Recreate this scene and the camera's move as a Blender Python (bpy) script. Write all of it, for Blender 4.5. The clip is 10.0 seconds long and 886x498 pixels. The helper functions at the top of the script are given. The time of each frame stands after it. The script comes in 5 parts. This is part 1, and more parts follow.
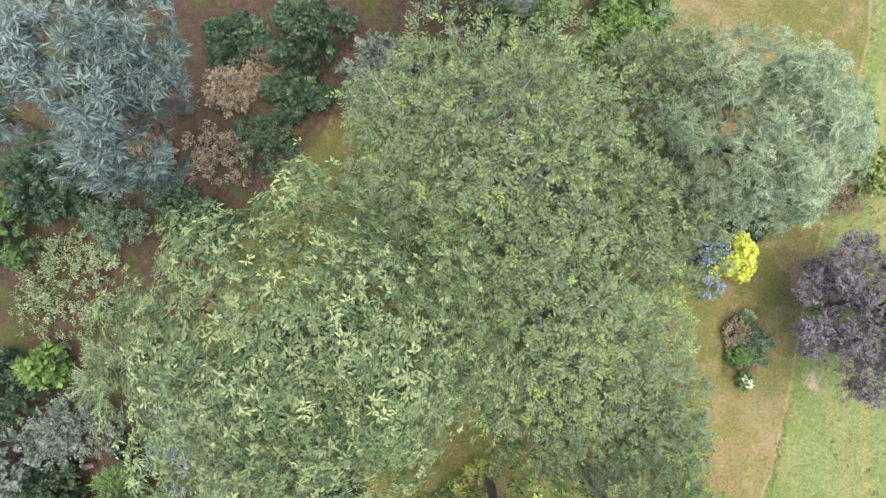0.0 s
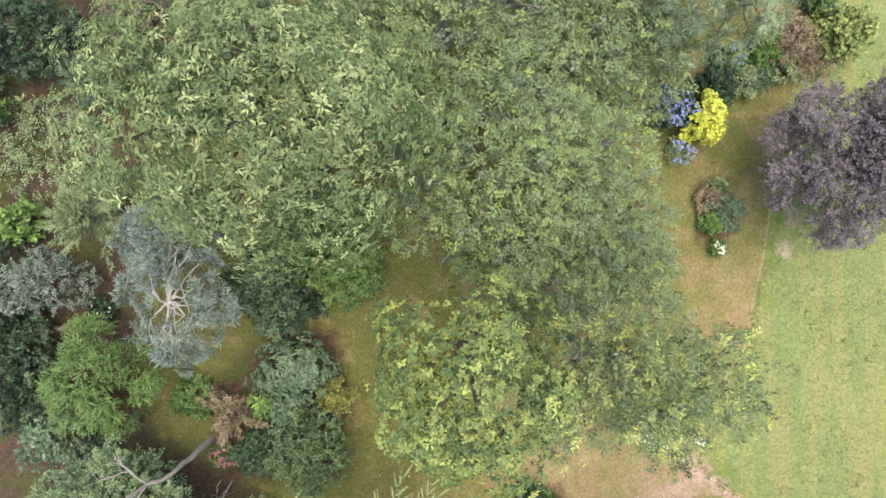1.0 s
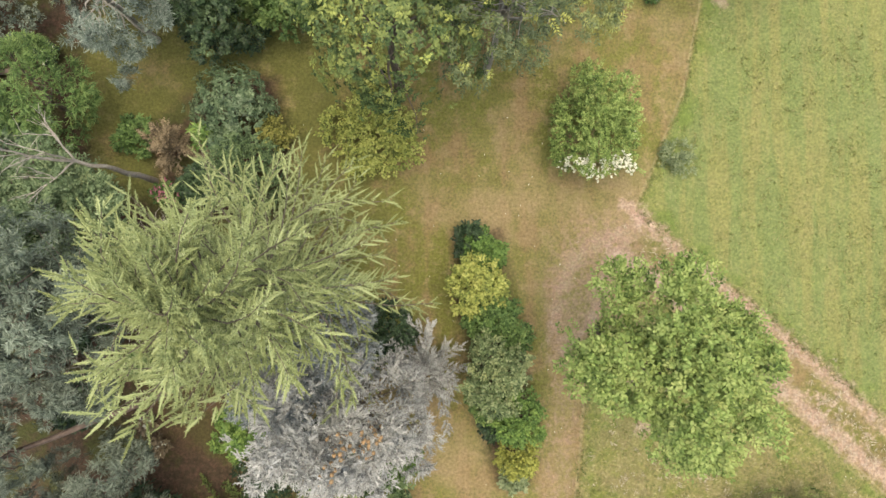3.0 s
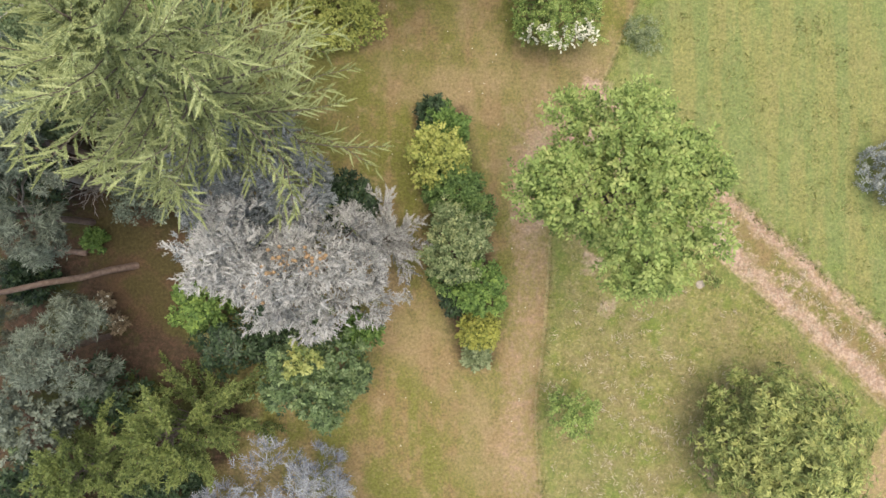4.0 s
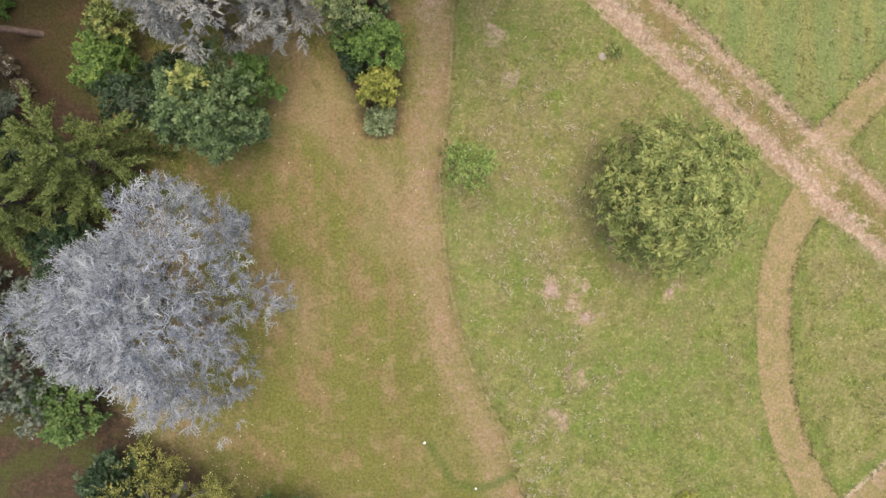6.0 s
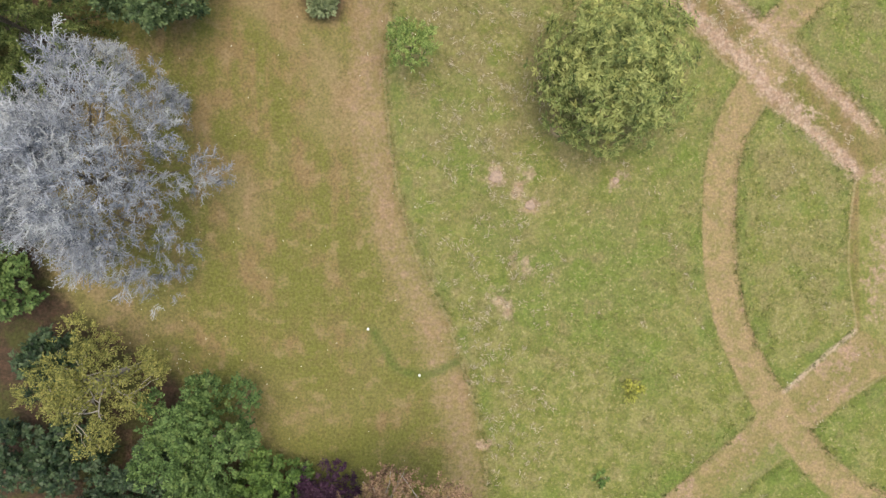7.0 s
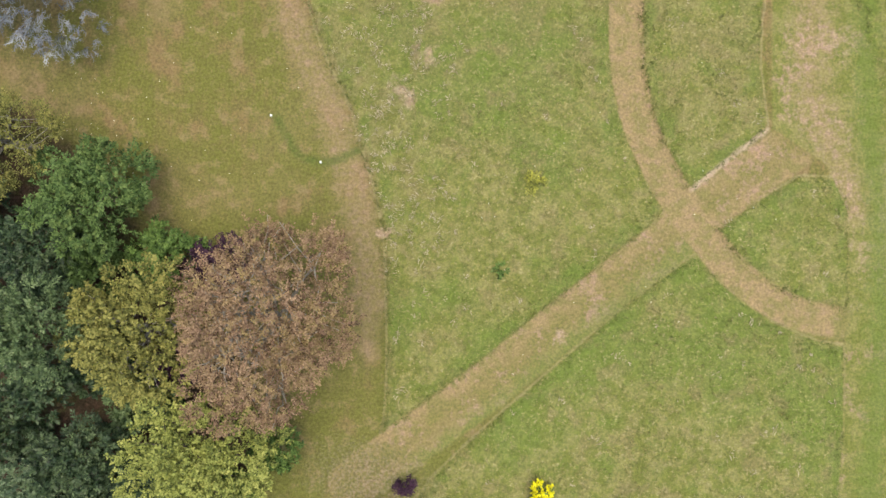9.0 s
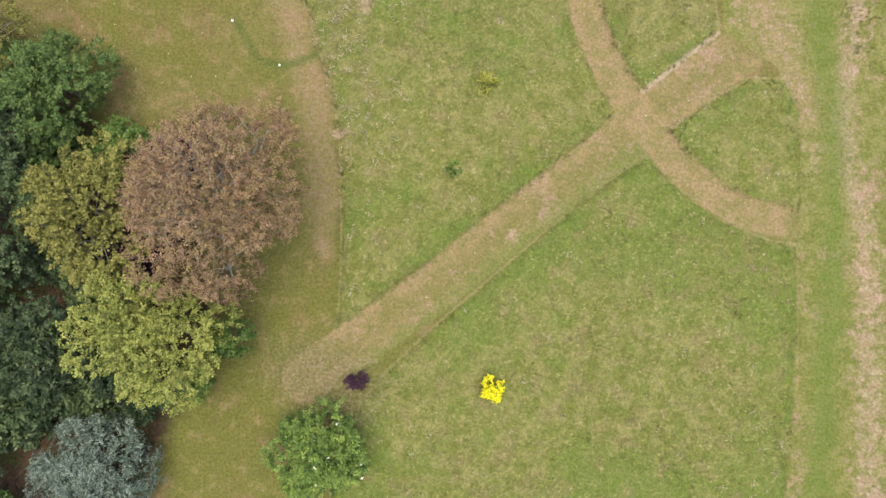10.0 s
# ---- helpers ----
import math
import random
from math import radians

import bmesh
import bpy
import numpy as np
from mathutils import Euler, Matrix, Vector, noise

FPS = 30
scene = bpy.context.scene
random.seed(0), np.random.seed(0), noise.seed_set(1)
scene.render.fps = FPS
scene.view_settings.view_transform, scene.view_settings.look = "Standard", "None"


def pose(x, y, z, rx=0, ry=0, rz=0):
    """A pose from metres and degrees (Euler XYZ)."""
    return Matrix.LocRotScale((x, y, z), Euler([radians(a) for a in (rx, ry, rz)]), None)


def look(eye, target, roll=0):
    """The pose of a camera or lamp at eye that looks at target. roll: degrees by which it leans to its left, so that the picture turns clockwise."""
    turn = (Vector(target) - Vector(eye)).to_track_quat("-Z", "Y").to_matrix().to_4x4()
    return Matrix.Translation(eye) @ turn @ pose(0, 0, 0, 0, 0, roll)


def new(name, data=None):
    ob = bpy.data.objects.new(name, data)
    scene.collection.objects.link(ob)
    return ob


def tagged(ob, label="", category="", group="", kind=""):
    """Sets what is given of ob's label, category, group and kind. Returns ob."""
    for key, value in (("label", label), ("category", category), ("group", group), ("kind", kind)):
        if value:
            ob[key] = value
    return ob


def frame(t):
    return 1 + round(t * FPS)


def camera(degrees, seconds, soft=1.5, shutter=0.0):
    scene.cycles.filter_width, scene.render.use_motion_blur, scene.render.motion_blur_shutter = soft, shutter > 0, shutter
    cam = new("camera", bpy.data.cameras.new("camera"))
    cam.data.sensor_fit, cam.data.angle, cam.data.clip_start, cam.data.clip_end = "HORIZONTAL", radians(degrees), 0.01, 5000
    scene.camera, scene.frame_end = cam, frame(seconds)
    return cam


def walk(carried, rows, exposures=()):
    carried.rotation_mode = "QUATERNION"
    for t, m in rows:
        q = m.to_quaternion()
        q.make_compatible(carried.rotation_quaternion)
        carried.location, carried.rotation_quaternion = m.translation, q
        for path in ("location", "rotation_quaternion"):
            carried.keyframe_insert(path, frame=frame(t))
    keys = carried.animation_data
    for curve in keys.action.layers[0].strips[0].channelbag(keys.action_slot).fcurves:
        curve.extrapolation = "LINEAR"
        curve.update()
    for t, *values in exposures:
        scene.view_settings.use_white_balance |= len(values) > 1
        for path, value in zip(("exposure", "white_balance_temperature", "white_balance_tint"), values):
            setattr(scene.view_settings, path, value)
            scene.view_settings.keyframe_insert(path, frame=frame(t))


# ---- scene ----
cam = camera(74.0, 10.0, soft=1.5)

PATH = [
    (0.0, pose(0.002, 0.097, 26.029, -1.397, -2.148, 0.021)),
    (0.5, pose(0.690, -3.328, 26.204, -0.459, -1.919, 0.015)),
    (1.0, pose(1.304, -6.646, 26.379, 0.290, -1.889, -0.015)),
    (1.5, pose(1.945, -9.784, 26.428, 1.009, -1.735, -0.106)),
    (2.0, pose(2.728, -12.874, 26.390, 1.450, -1.407, -0.234)),
    (2.5, pose(3.525, -15.788, 26.509, 1.508, -1.222, -0.353)),
    (3.0, pose(4.241, -18.551, 26.626, 1.186, -1.349, -0.454)),
    (3.5, pose(4.954, -21.179, 26.431, 0.828, -1.603, -0.509)),
    (4.0, pose(5.658, -23.775, 26.299, 0.633, -1.812, -0.504)),
    (4.5, pose(6.514, -26.540, 26.367, 0.622, -1.768, -0.467)),
    (5.0, pose(7.501, -29.286, 26.484, 0.814, -1.706, -0.529)),
    (5.5, pose(8.592, -31.811, 26.558, 0.915, -1.792, -0.702)),
    (6.0, pose(9.706, -34.197, 26.608, 0.679, -2.084, -0.836)),
    (6.5, pose(10.826, -36.596, 26.612, 0.318, -2.476, -0.823)),
    (7.0, pose(11.894, -39.010, 26.534, -0.040, -2.660, -0.618)),
    (7.5, pose(13.156, -41.353, 26.446, -0.136, -2.442, -0.345)),
    (8.0, pose(14.592, -43.813, 26.439, -0.074, -1.771, -0.050)),
    (8.5, pose(16.081, -46.388, 26.527, 0.295, -0.898, 0.212)),
    (9.0, pose(17.524, -49.021, 26.730, 0.841, -0.156, 0.442)),
    (9.5, pose(18.893, -51.673, 26.880, 1.655, 0.483, 0.618)),
    (10.0, pose(20.275, -54.431, 26.979, 2.570, 1.051, 0.777)),
]
walk(cam, PATH, exposures=[(t, e + 0.07, k, g) for t, e, k, g in ((0.0, 1.59, 6150, 6), (1.5, 1.43, 6750, 3.5), (2.5, 1.23, 7200, 3), (4.0, 1.16, 6850, 7), (5.0, 0.96, 6900, 7.5), (5.7, 0.94, 6900, 7.5), (7.0, 0.88, 6900, 4.5), (10.0, 0.88, 7000, 2.5))])

# ---- light ----
world = bpy.data.worlds.new("overcast_sky")
scene.world = world
world.use_nodes = True
wn = world.node_tree
sky = wn.nodes.new("ShaderNodeTexSky")
sky.sky_type = "NISHITA"
sky.sun_disc = False
sky.sun_elevation = radians(86)
sky.sun_rotation = radians(45)
sky.air_density, sky.dust_density, sky.ozone_density = 1.0, 4.0, 1.0
wn.links.new(sky.outputs[0], wn.nodes["Background"].inputs[0])
wn.nodes["Background"].inputs[1].default_value = 0.125

sun = new("sun", bpy.data.lights.new("sun", "SUN"))
sun.data.energy = 1.25
sun.data.angle = radians(60)
sun.data.color = (1.0, 0.95, 0.87)
sun.matrix_world = look((2, 2, 45), (0, 0, 0))


# ---- materials ----
def nodes_of(name):
    m = bpy.data.materials.new(name)
    m.use_nodes = True
    nt = m.node_tree
    return m, nt, nt.nodes["Principled BSDF"]


def noise_node(nt, scale, detail=4.0, rough=0.6, coords=None):
    n = nt.nodes.new("ShaderNodeTexNoise")
    n.inputs["Scale"].default_value = scale
    n.inputs["Detail"].default_value = detail
    n.inputs["Roughness"].default_value = rough
    if coords is None:
        coords = nt.nodes.new("ShaderNodeNewGeometry").outputs["Position"]
    nt.links.new(coords, n.inputs["Vector"])
    return n.outputs["Fac"]


def ramp_node(nt, fac, stops):
    r = nt.nodes.new("ShaderNodeValToRGB")
    while len(r.color_ramp.elements) < len(stops):
        r.color_ramp.elements.new(0.5)
    for e, (p, c) in zip(r.color_ramp.elements, stops):
        e.position, e.color = p, (*c, 1)
    nt.links.new(fac, r.inputs[0])
    return r.outputs[0]


def mix_node(nt, fac, a, b, blend="MIX"):
    m = nt.nodes.new("ShaderNodeMix")
    m.data_type, m.blend_type = "RGBA", blend
    for sock, v in ((m.inputs[0], fac), (m.inputs[6], a), (m.inputs[7], b)):
        if isinstance(v, (int, float)):
            sock.default_value = v
        elif isinstance(v, tuple):
            sock.default_value = (*v, 1)
        else:
            nt.links.new(v, sock)
    return m.outputs[2]


def math_node(nt, op, a, b=0.0):
    m = nt.nodes.new("ShaderNodeMath")
    m.operation = op
    for sock, v in zip(m.inputs, (a, b)):
        if isinstance(v, (int, float)):
            sock.default_value = v
        else:
            nt.links.new(v, sock)
    return m.outputs[0]


def step_node(nt, v, lo, hi):
    m = nt.nodes.new("ShaderNodeMapRange")
    m.interpolation_type = "SMOOTHSTEP"
    m.inputs[1].default_value, m.inputs[2].default_value = lo, hi
    nt.links.new(v, m.inputs[0])
    return m.outputs[0]


def attr_node(nt, name):
    a = nt.nodes.new("ShaderNodeAttribute")
    a.attribute_name = name
    return a.outputs["Fac"]


def leaf_material(name, dark, mid, light, young=None, rough=0.6, through_light=0.12):
    """Leaves: a colour of its own for each leaf, paler young growth, some light passing through."""
    m, nt, bs = nodes_of(name)
    geo = nt.nodes.new("ShaderNodeNewGeometry")
    pick = math_node(nt, "ADD", math_node(nt, "MULTIPLY", geo.outputs["Random Per Island"], 0.55), math_node(nt, "MULTIPLY", attr_node(nt, "tone"), 0.45))
    col = ramp_node(nt, pick, [(0.12, tuple(v * 0.62 for v in dark)), (0.5, mid), (0.88, light)])
    if young:
        col = mix_node(nt, attr_node(nt, "young"), col, young)
    nt.links.new(col, bs.inputs["Base Color"])
    bs.inputs["Roughness"].default_value = rough
    bs.inputs["Specular IOR Level"].default_value = 0.2
    tr = nt.nodes.new("ShaderNodeBsdfTranslucent")
    nt.links.new(col, tr.inputs[0])
    mx = nt.nodes.new("ShaderNodeMixShader")
    mx.inputs[0].default_value = through_light
    nt.links.new(bs.outputs[0], mx.inputs[1])
    nt.links.new(tr.outputs[0], mx.inputs[2])
    nt.links.new(mx.outputs[0], nt.nodes["Material Output"].inputs[0])
    return m


def bark_material(name, a, b, scale=6.0):
    m, nt, bs = nodes_of(name)
    n = noise_node(nt, scale, 6.0, 0.7)
    nt.links.new(ramp_node(nt, n, [(0.3, a), (0.7, b)]), bs.inputs["Base Color"])
    bs.inputs["Roughness"].default_value = 0.9
    bump = nt.nodes.new("ShaderNodeBump")
    bump.inputs["Strength"].default_value = 0.6
    bump.inputs["Distance"].default_value = 0.02
    nt.links.new(noise_node(nt, scale * 6, 4.0), bump.inputs["Height"])
    nt.links.new(bump.outputs[0], bs.inputs["Normal"])
    return m


def plain_material(name, col, rough=0.6, vary=0.25):
    m, nt, bs = nodes_of(name)
    n = noise_node(nt, 8.0, 4.0)
    lo = tuple(c * (1 - vary) for c in col)
    nt.links.new(ramp_node(nt, n, [(0.3, lo), (0.7, col)]), bs.inputs["Base Color"])
    bs.inputs["Roughness"].default_value = rough
    return m


BARK = bark_material("bark_grey_brown", (0.07, 0.052, 0.038), (0.165, 0.13, 0.10))
BARK_PALE = bark_material("bark_pale", (0.20, 0.175, 0.145), (0.38, 0.345, 0.30))
BARK_BLEACHED = bark_material("bark_bleached", (0.24, 0.205, 0.17), (0.44, 0.395, 0.35))
BARK_RED = bark_material("bark_reddish", (0.12, 0.08, 0.062), (0.26, 0.19, 0.155))

LEAF = {
    "big": leaf_material("leaf_broad_pale_tips", (0.036, 0.058, 0.024), (0.078, 0.113, 0.044), (0.14, 0.185, 0.075), (0.42, 0.455, 0.2)),
    "fine": leaf_material("leaf_fine_grey_green", (0.075, 0.1, 0.05), (0.122, 0.152, 0.076), (0.188, 0.222, 0.122), (0.26, 0.33, 0.08)),
    "pear": leaf_material("leaf_silver_narrow", (0.06, 0.085, 0.045), (0.125, 0.162, 0.085), (0.25, 0.30, 0.17), (0.36, 0.41, 0.23)),
    "oak": leaf_material("leaf_oak_yellow_tips", (0.034, 0.058, 0.02), (0.075, 0.115, 0.04), (0.13, 0.175, 0.06), (0.40, 0.43, 0.11)),
    "ash": leaf_material("leaf_ash_grey_green", (0.052, 0.07, 0.033), (0.108, 0.138, 0.064), (0.19, 0.22, 0.105), (0.46, 0.46, 0.11)),
    "purple": leaf_material("leaf_purple_beech", (0.07, 0.053, 0.06), (0.125, 0.101, 0.108), (0.215, 0.182, 0.19), rough=0.4, through_light=0.15),
    "dark": leaf_material("leaf_dark_glossy", (0.013, 0.025, 0.012), (0.03, 0.054, 0.024), (0.07, 0.106, 0.048), (0.15, 0.20, 0.09), rough=0.38, through_light=0.12),
    "laurel": leaf_material("leaf_laurel_deep_green", (0.03, 0.055, 0.022), (0.078, 0.12, 0.046), (0.18, 0.235, 0.105), (0.24, 0.30, 0.12), rough=0.4),
    "mid": leaf_material("leaf_mid_green", (0.034, 0.066, 0.018), (0.08, 0.135, 0.037), (0.152, 0.22, 0.07), (0.24, 0.30, 0.09)),
    "bright": leaf_material("leaf_bright_green", (0.042, 0.08, 0.02), (0.09, 0.155, 0.036), (0.162, 0.24, 0.062), (0.30, 0.40, 0.09)),
    "maple": leaf_material("leaf_maple_fresh_green", (0.07, 0.114, 0.026), (0.166, 0.233, 0.058), (0.298, 0.365, 0.115), (0.36, 0.39, 0.13)),
    "chest": leaf_material("leaf_chestnut_yellow_green", (0.055, 0.082, 0.022), (0.165, 0.205, 0.058), (0.37, 0.39, 0.14), (0.44, 0.43, 0.14)),
    "gold": leaf_material("leaf_golden_shrub", (0.11, 0.13, 0.028), (0.23, 0.24, 0.05), (0.36, 0.35, 0.085), (0.58, 0.55, 0.08)),
    "lemon": leaf_material("leaf_lemon_yellow", (0.28, 0.31, 0.03), (0.48, 0.5, 0.06), (0.66, 0.65, 0.12), (0.80, 0.76, 0.08)),
    "olive": leaf_material("leaf_olive_yellow", (0.065, 0.072, 0.018), (0.172, 0.172, 0.043), (0.32, 0.295, 0.088), (0.36, 0.32, 0.08)),
    "lime": leaf_material("leaf_lime_yellow", (0.095, 0.12, 0.028), (0.24, 0.268, 0.065), (0.4, 0.4, 0.115), (0.42, 0.40, 0.11)),
    "copper": leaf_material("leaf_copper_brown", (0.11, 0.066, 0.042), (0.235, 0.145, 0.094), (0.40, 0.27, 0.175), (0.36, 0.28, 0.11), through_light=0.2),
    "rust": leaf_material("leaf_rusty_tan", (0.095, 0.07, 0.042), (0.2, 0.152, 0.092), (0.33, 0.258, 0.168)),
    "plum": leaf_material("leaf_plum_purple", (0.020, 0.008, 0.018), (0.050, 0.020, 0.042), (0.095, 0.045, 0.080), through_light=0.1),
    "pine": leaf_material("needle_pine_blue_green", (0.065, 0.088, 0.068), (0.15, 0.184, 0.145), (0.28, 0.318, 0.258), through_light=0.12),
    "pinegrey": leaf_material("needle_pine_grey_green", (0.046, 0.058, 0.04), (0.112, 0.132, 0.096), (0.212, 0.238, 0.182), through_light=0.12),
    "larch": leaf_material("needle_larch_pale_green", (0.085, 0.112, 0.04), (0.21, 0.25, 0.105), (0.42, 0.46, 0.235), (0.50, 0.53, 0.22), through_light=0.2),
    "fir": leaf_material("needle_fir_silver", (0.16, 0.158, 0.142), (0.29, 0.284, 0.262), (0.435, 0.428, 0.4), through_light=0.1),
    "firblue": leaf_material("needle_fir_blue_grey", (0.1, 0.111, 0.11), (0.195, 0.212, 0.21), (0.325, 0.345, 0.342), through_light=0.1),
    "cedar": leaf_material("needle_cedar_blue", (0.07, 0.078, 0.096), (0.19, 0.203, 0.237), (0.36, 0.375, 0.41), (0.46, 0.47, 0.45), through_light=0.1),
    "spruce": leaf_material("needle_spruce_glaucous", (0.05, 0.078, 0.06), (0.135, 0.18, 0.142), (0.29, 0.345, 0.285), through_light=0.1),
    "rhodo": leaf_material("leaf_rhododendron", (0.034, 0.06, 0.031), (0.083, 0.127, 0.063), (0.19, 0.24, 0.135), (0.22, 0.28, 0.15), rough=0.35, through_light=0.1),
    "domespruce": leaf_material("needle_grey_blue_dome", (0.14, 0.15, 0.135), (0.29, 0.305, 0.28), (0.48, 0.495, 0.46), through_light=0.1),
    "pineblue": leaf_material("needle_pine_grey_blue", (0.045, 0.064, 0.053), (0.108, 0.14, 0.118), (0.22, 0.265, 0.225), through_light=0.1),
    "pale": leaf_material("leaf_variegated_pale", (0.05, 0.078, 0.03), (0.12, 0.16, 0.066), (0.29, 0.325, 0.16), (0.34, 0.36, 0.16)),
    "cypress": leaf_material("spray_cypress_green", (0.038, 0.06, 0.015), (0.094, 0.124, 0.034), (0.178, 0.21, 0.066), (0.25, 0.26, 0.08)),
    "wispy": leaf_material("leaf_wispy_sage", (0.090, 0.115, 0.050), (0.170, 0.205, 0.100), (0.260, 0.295, 0.160)),
    "sage": leaf_material("leaf_soft_sage_green", (0.066, 0.102, 0.044), (0.138, 0.19, 0.09), (0.235, 0.29, 0.15), (0.3, 0.34, 0.16)),
    "pinesage": leaf_material("needle_pine_sage", (0.058, 0.075, 0.05), (0.134, 0.163, 0.115), (0.245, 0.282, 0.21), through_light=0.12),
    "white": leaf_material("petal_white", (0.58, 0.56, 0.42), (0.74, 0.72, 0.58), (0.86, 0.84, 0.72), through_light=0.2),
    "blue": leaf_material("petal_blue", (0.13, 0.16, 0.38), (0.25, 0.29, 0.55), (0.4, 0.44, 0.7), through_light=0.2),
    "pink": leaf_material("petal_pink", (0.26, 0.060, 0.10), (0.42, 0.13, 0.19), (0.55, 0.25, 0.30), through_light=0.2),
    "yellow": leaf_material("petal_yellow", (0.68, 0.60, 0.01), (0.82, 0.74, 0.02), (0.90, 0.84, 0.05), through_light=0.2),
    "fringe": leaf_material("blade_uncut_grass", (0.085, 0.118, 0.028), (0.135, 0.165, 0.046), (0.24, 0.23, 0.09), through_light=0.25),
    "dead": leaf_material("blade_dead_straw", (0.26, 0.21, 0.13), (0.38, 0.32, 0.22), (0.5, 0.44, 0.33), through_light=0.2),
    "straw": leaf_material("blade_meadow_grass", (0.135, 0.16, 0.045), (0.185, 0.2, 0.06), (0.35, 0.305, 0.155), through_light=0.25),
}
CONE = plain_material("cone_orange_brown", (0.42, 0.27, 0.14), 0.8)
STONE = plain_material("stone_pale_grey", (0.34, 0.29, 0.23), 0.9)
EARTH = plain_material("earth_pinkish", (0.40, 0.29, 0.22), 0.95, 0.4)
WHITE_PAINT = plain_material("plastic_white", (0.82, 0.82, 0.80), 0.4, 0.05)


# ---- mesh helpers ----
def rng_of(seed):
    return np.random.default_rng(seed)


def unit(v):
    return v / (np.linalg.norm(v, axis=-1, keepdims=True) + 1e-9)


def mesh_object(name, verts, faces, mat, parent=None, label="", young=None, smooth=False, tone=None):
    """verts (n,3), faces (m,k) with one k: one mesh object."""
    me = bpy.data.meshes.new(name)
    faces = np.asarray(faces, np.int32)
    k = faces.shape[1]
    me.vertices.add(len(verts))
    me.vertices.foreach_set("co", np.asarray(verts, np.float32).ravel())
    me.loops.add(faces.size)
    me.loops.foreach_set("vertex_index", faces.ravel())
    me.polygons.add(len(faces))
    me.polygons.foreach_set("loop_start", np.arange(0, faces.size, k, dtype=np.int32))
    if smooth:
        me.polygons.foreach_set("use_smooth", np.ones(len(faces), bool))
    me.update(calc_edges=True)
    for key, values in (("young", young), ("tone", tone)):
        if values is not None:
            a = me.attributes.new(key, "FLOAT", "POINT")
            a.data.foreach_set("value", np.asarray(values, np.float32))
    me.materials.append(mat)
    ob = new(name, me)
    if parent is not None:
        ob.parent = parent
    if label:
        ob["label"] = label
    return ob


def foliage(name, base, way, normal, length, width, mat, parent, label="", young=None, fold=0.25, tone=None):
    """Many leaves in one mesh: each a folded blade from base along way, its face towards normal."""
    n = len(base)
    way = unit(way)
    side = unit(np.cross(normal, way))
    up = np.cross(way, side)
    L = np.broadcast_to(length, (n,))[:, None]
    W = np.broadcast_to(width, (n,))[:, None]
    mid = base + way * L * 0.5 + up * W * fold
    v = np.stack([base, mid - side * W / 2, base + way * L, mid + side * W / 2], 1)
    v[:, 1] -= up * W * fold
    v[:, 3] -= up * W * fold
    i = np.arange(n)[:, None] * 4
    f = np.stack([i + [0, 1, 2], i + [0, 2, 3]], 1).reshape(-1, 3)
    y = None if young is None else np.repeat(young, 4)
    tone = np.full(n, 0.5) if tone is None else tone
    return mesh_object(name, v.reshape(-1, 3), f, mat, parent, label, y, tone=np.repeat(tone, 4))


def tube_arrays(path, radius, sides=6):
    """A tapered tube along a path: verts and quads."""
    path = np.asarray(path, float)
    k = len(path)
    t = unit(np.gradient(path, axis=0))
    ref = np.where(np.abs(t[:, 2:3]) > 0.9, [[1.0, 0, 0]], [[0, 0, 1.0]])
    a = unit(np.cross(t, ref))
    b = np.cross(t, a)
    ang = np.linspace(0, 2 * np.pi, sides, endpoint=False)
    ring = np.cos(ang)[None, :, None] * a[:, None] + np.sin(ang)[None, :, None] * b[:, None]
    v = (path[:, None] + ring * np.broadcast_to(radius, (k,))[:, None, None]).reshape(-1, 3)
    q = []
    for j in range(k - 1):
        for s in range(sides):
            q.append((j * sides + s, j * sides + (s + 1) % sides, (j + 1) * sides + (s + 1) % sides, (j + 1) * sides + s))
    return v, np.array(q)


def tubes(name, paths, radii, mat, parent, sides=5, label=""):
    """Several tubes joined into one mesh."""
    vs, fs, n = [], [], 0
    for p, r in zip(paths, radii):
        v, f = tube_arrays(p, r, sides)
        vs.append(v)
        fs.append(f + n)
        n += len(v)
    return mesh_object(name, np.concatenate(vs), np.concatenate(fs), mat, parent, label, smooth=True)


def bent(a, b, sag, k=6, wob=0.0, rng=None):
    """A path from a to b that bows by sag in z."""
    s = np.linspace(0, 1, k)[:, None]
    p = np.asarray(a) * (1 - s) + np.asarray(b) * s
    p[:, 2] += (sag * 4 * s * (1 - s))[:, 0]
    if wob and rng is not None:
        p[1:-1] += rng.normal(0, wob, (k - 2, 3))
    return p


def thing(name, label, category, x, y, group="", z=0.0):
    e = new(name)
    e.location = (x, y, z)
    e.empty_display_size = 0.3
    return tagged(e, label, category, group)


def lumps(d, seed, amount):
    """An uneven outline: a factor for each direction."""
    r = rng_of(seed)
    out = np.ones(len(d))
    for f in (1.5, 2.6, 4.5, 7.0, 11.0):
        for _ in range(4):
            w = unit(r.normal(0, 1, 3))
            out += amount * 0.5 / f**0.5 * np.sin(f * 2 * (d @ w) + r.uniform(0, 6.3))
    return np.clip(out, 0.8, 1.3)


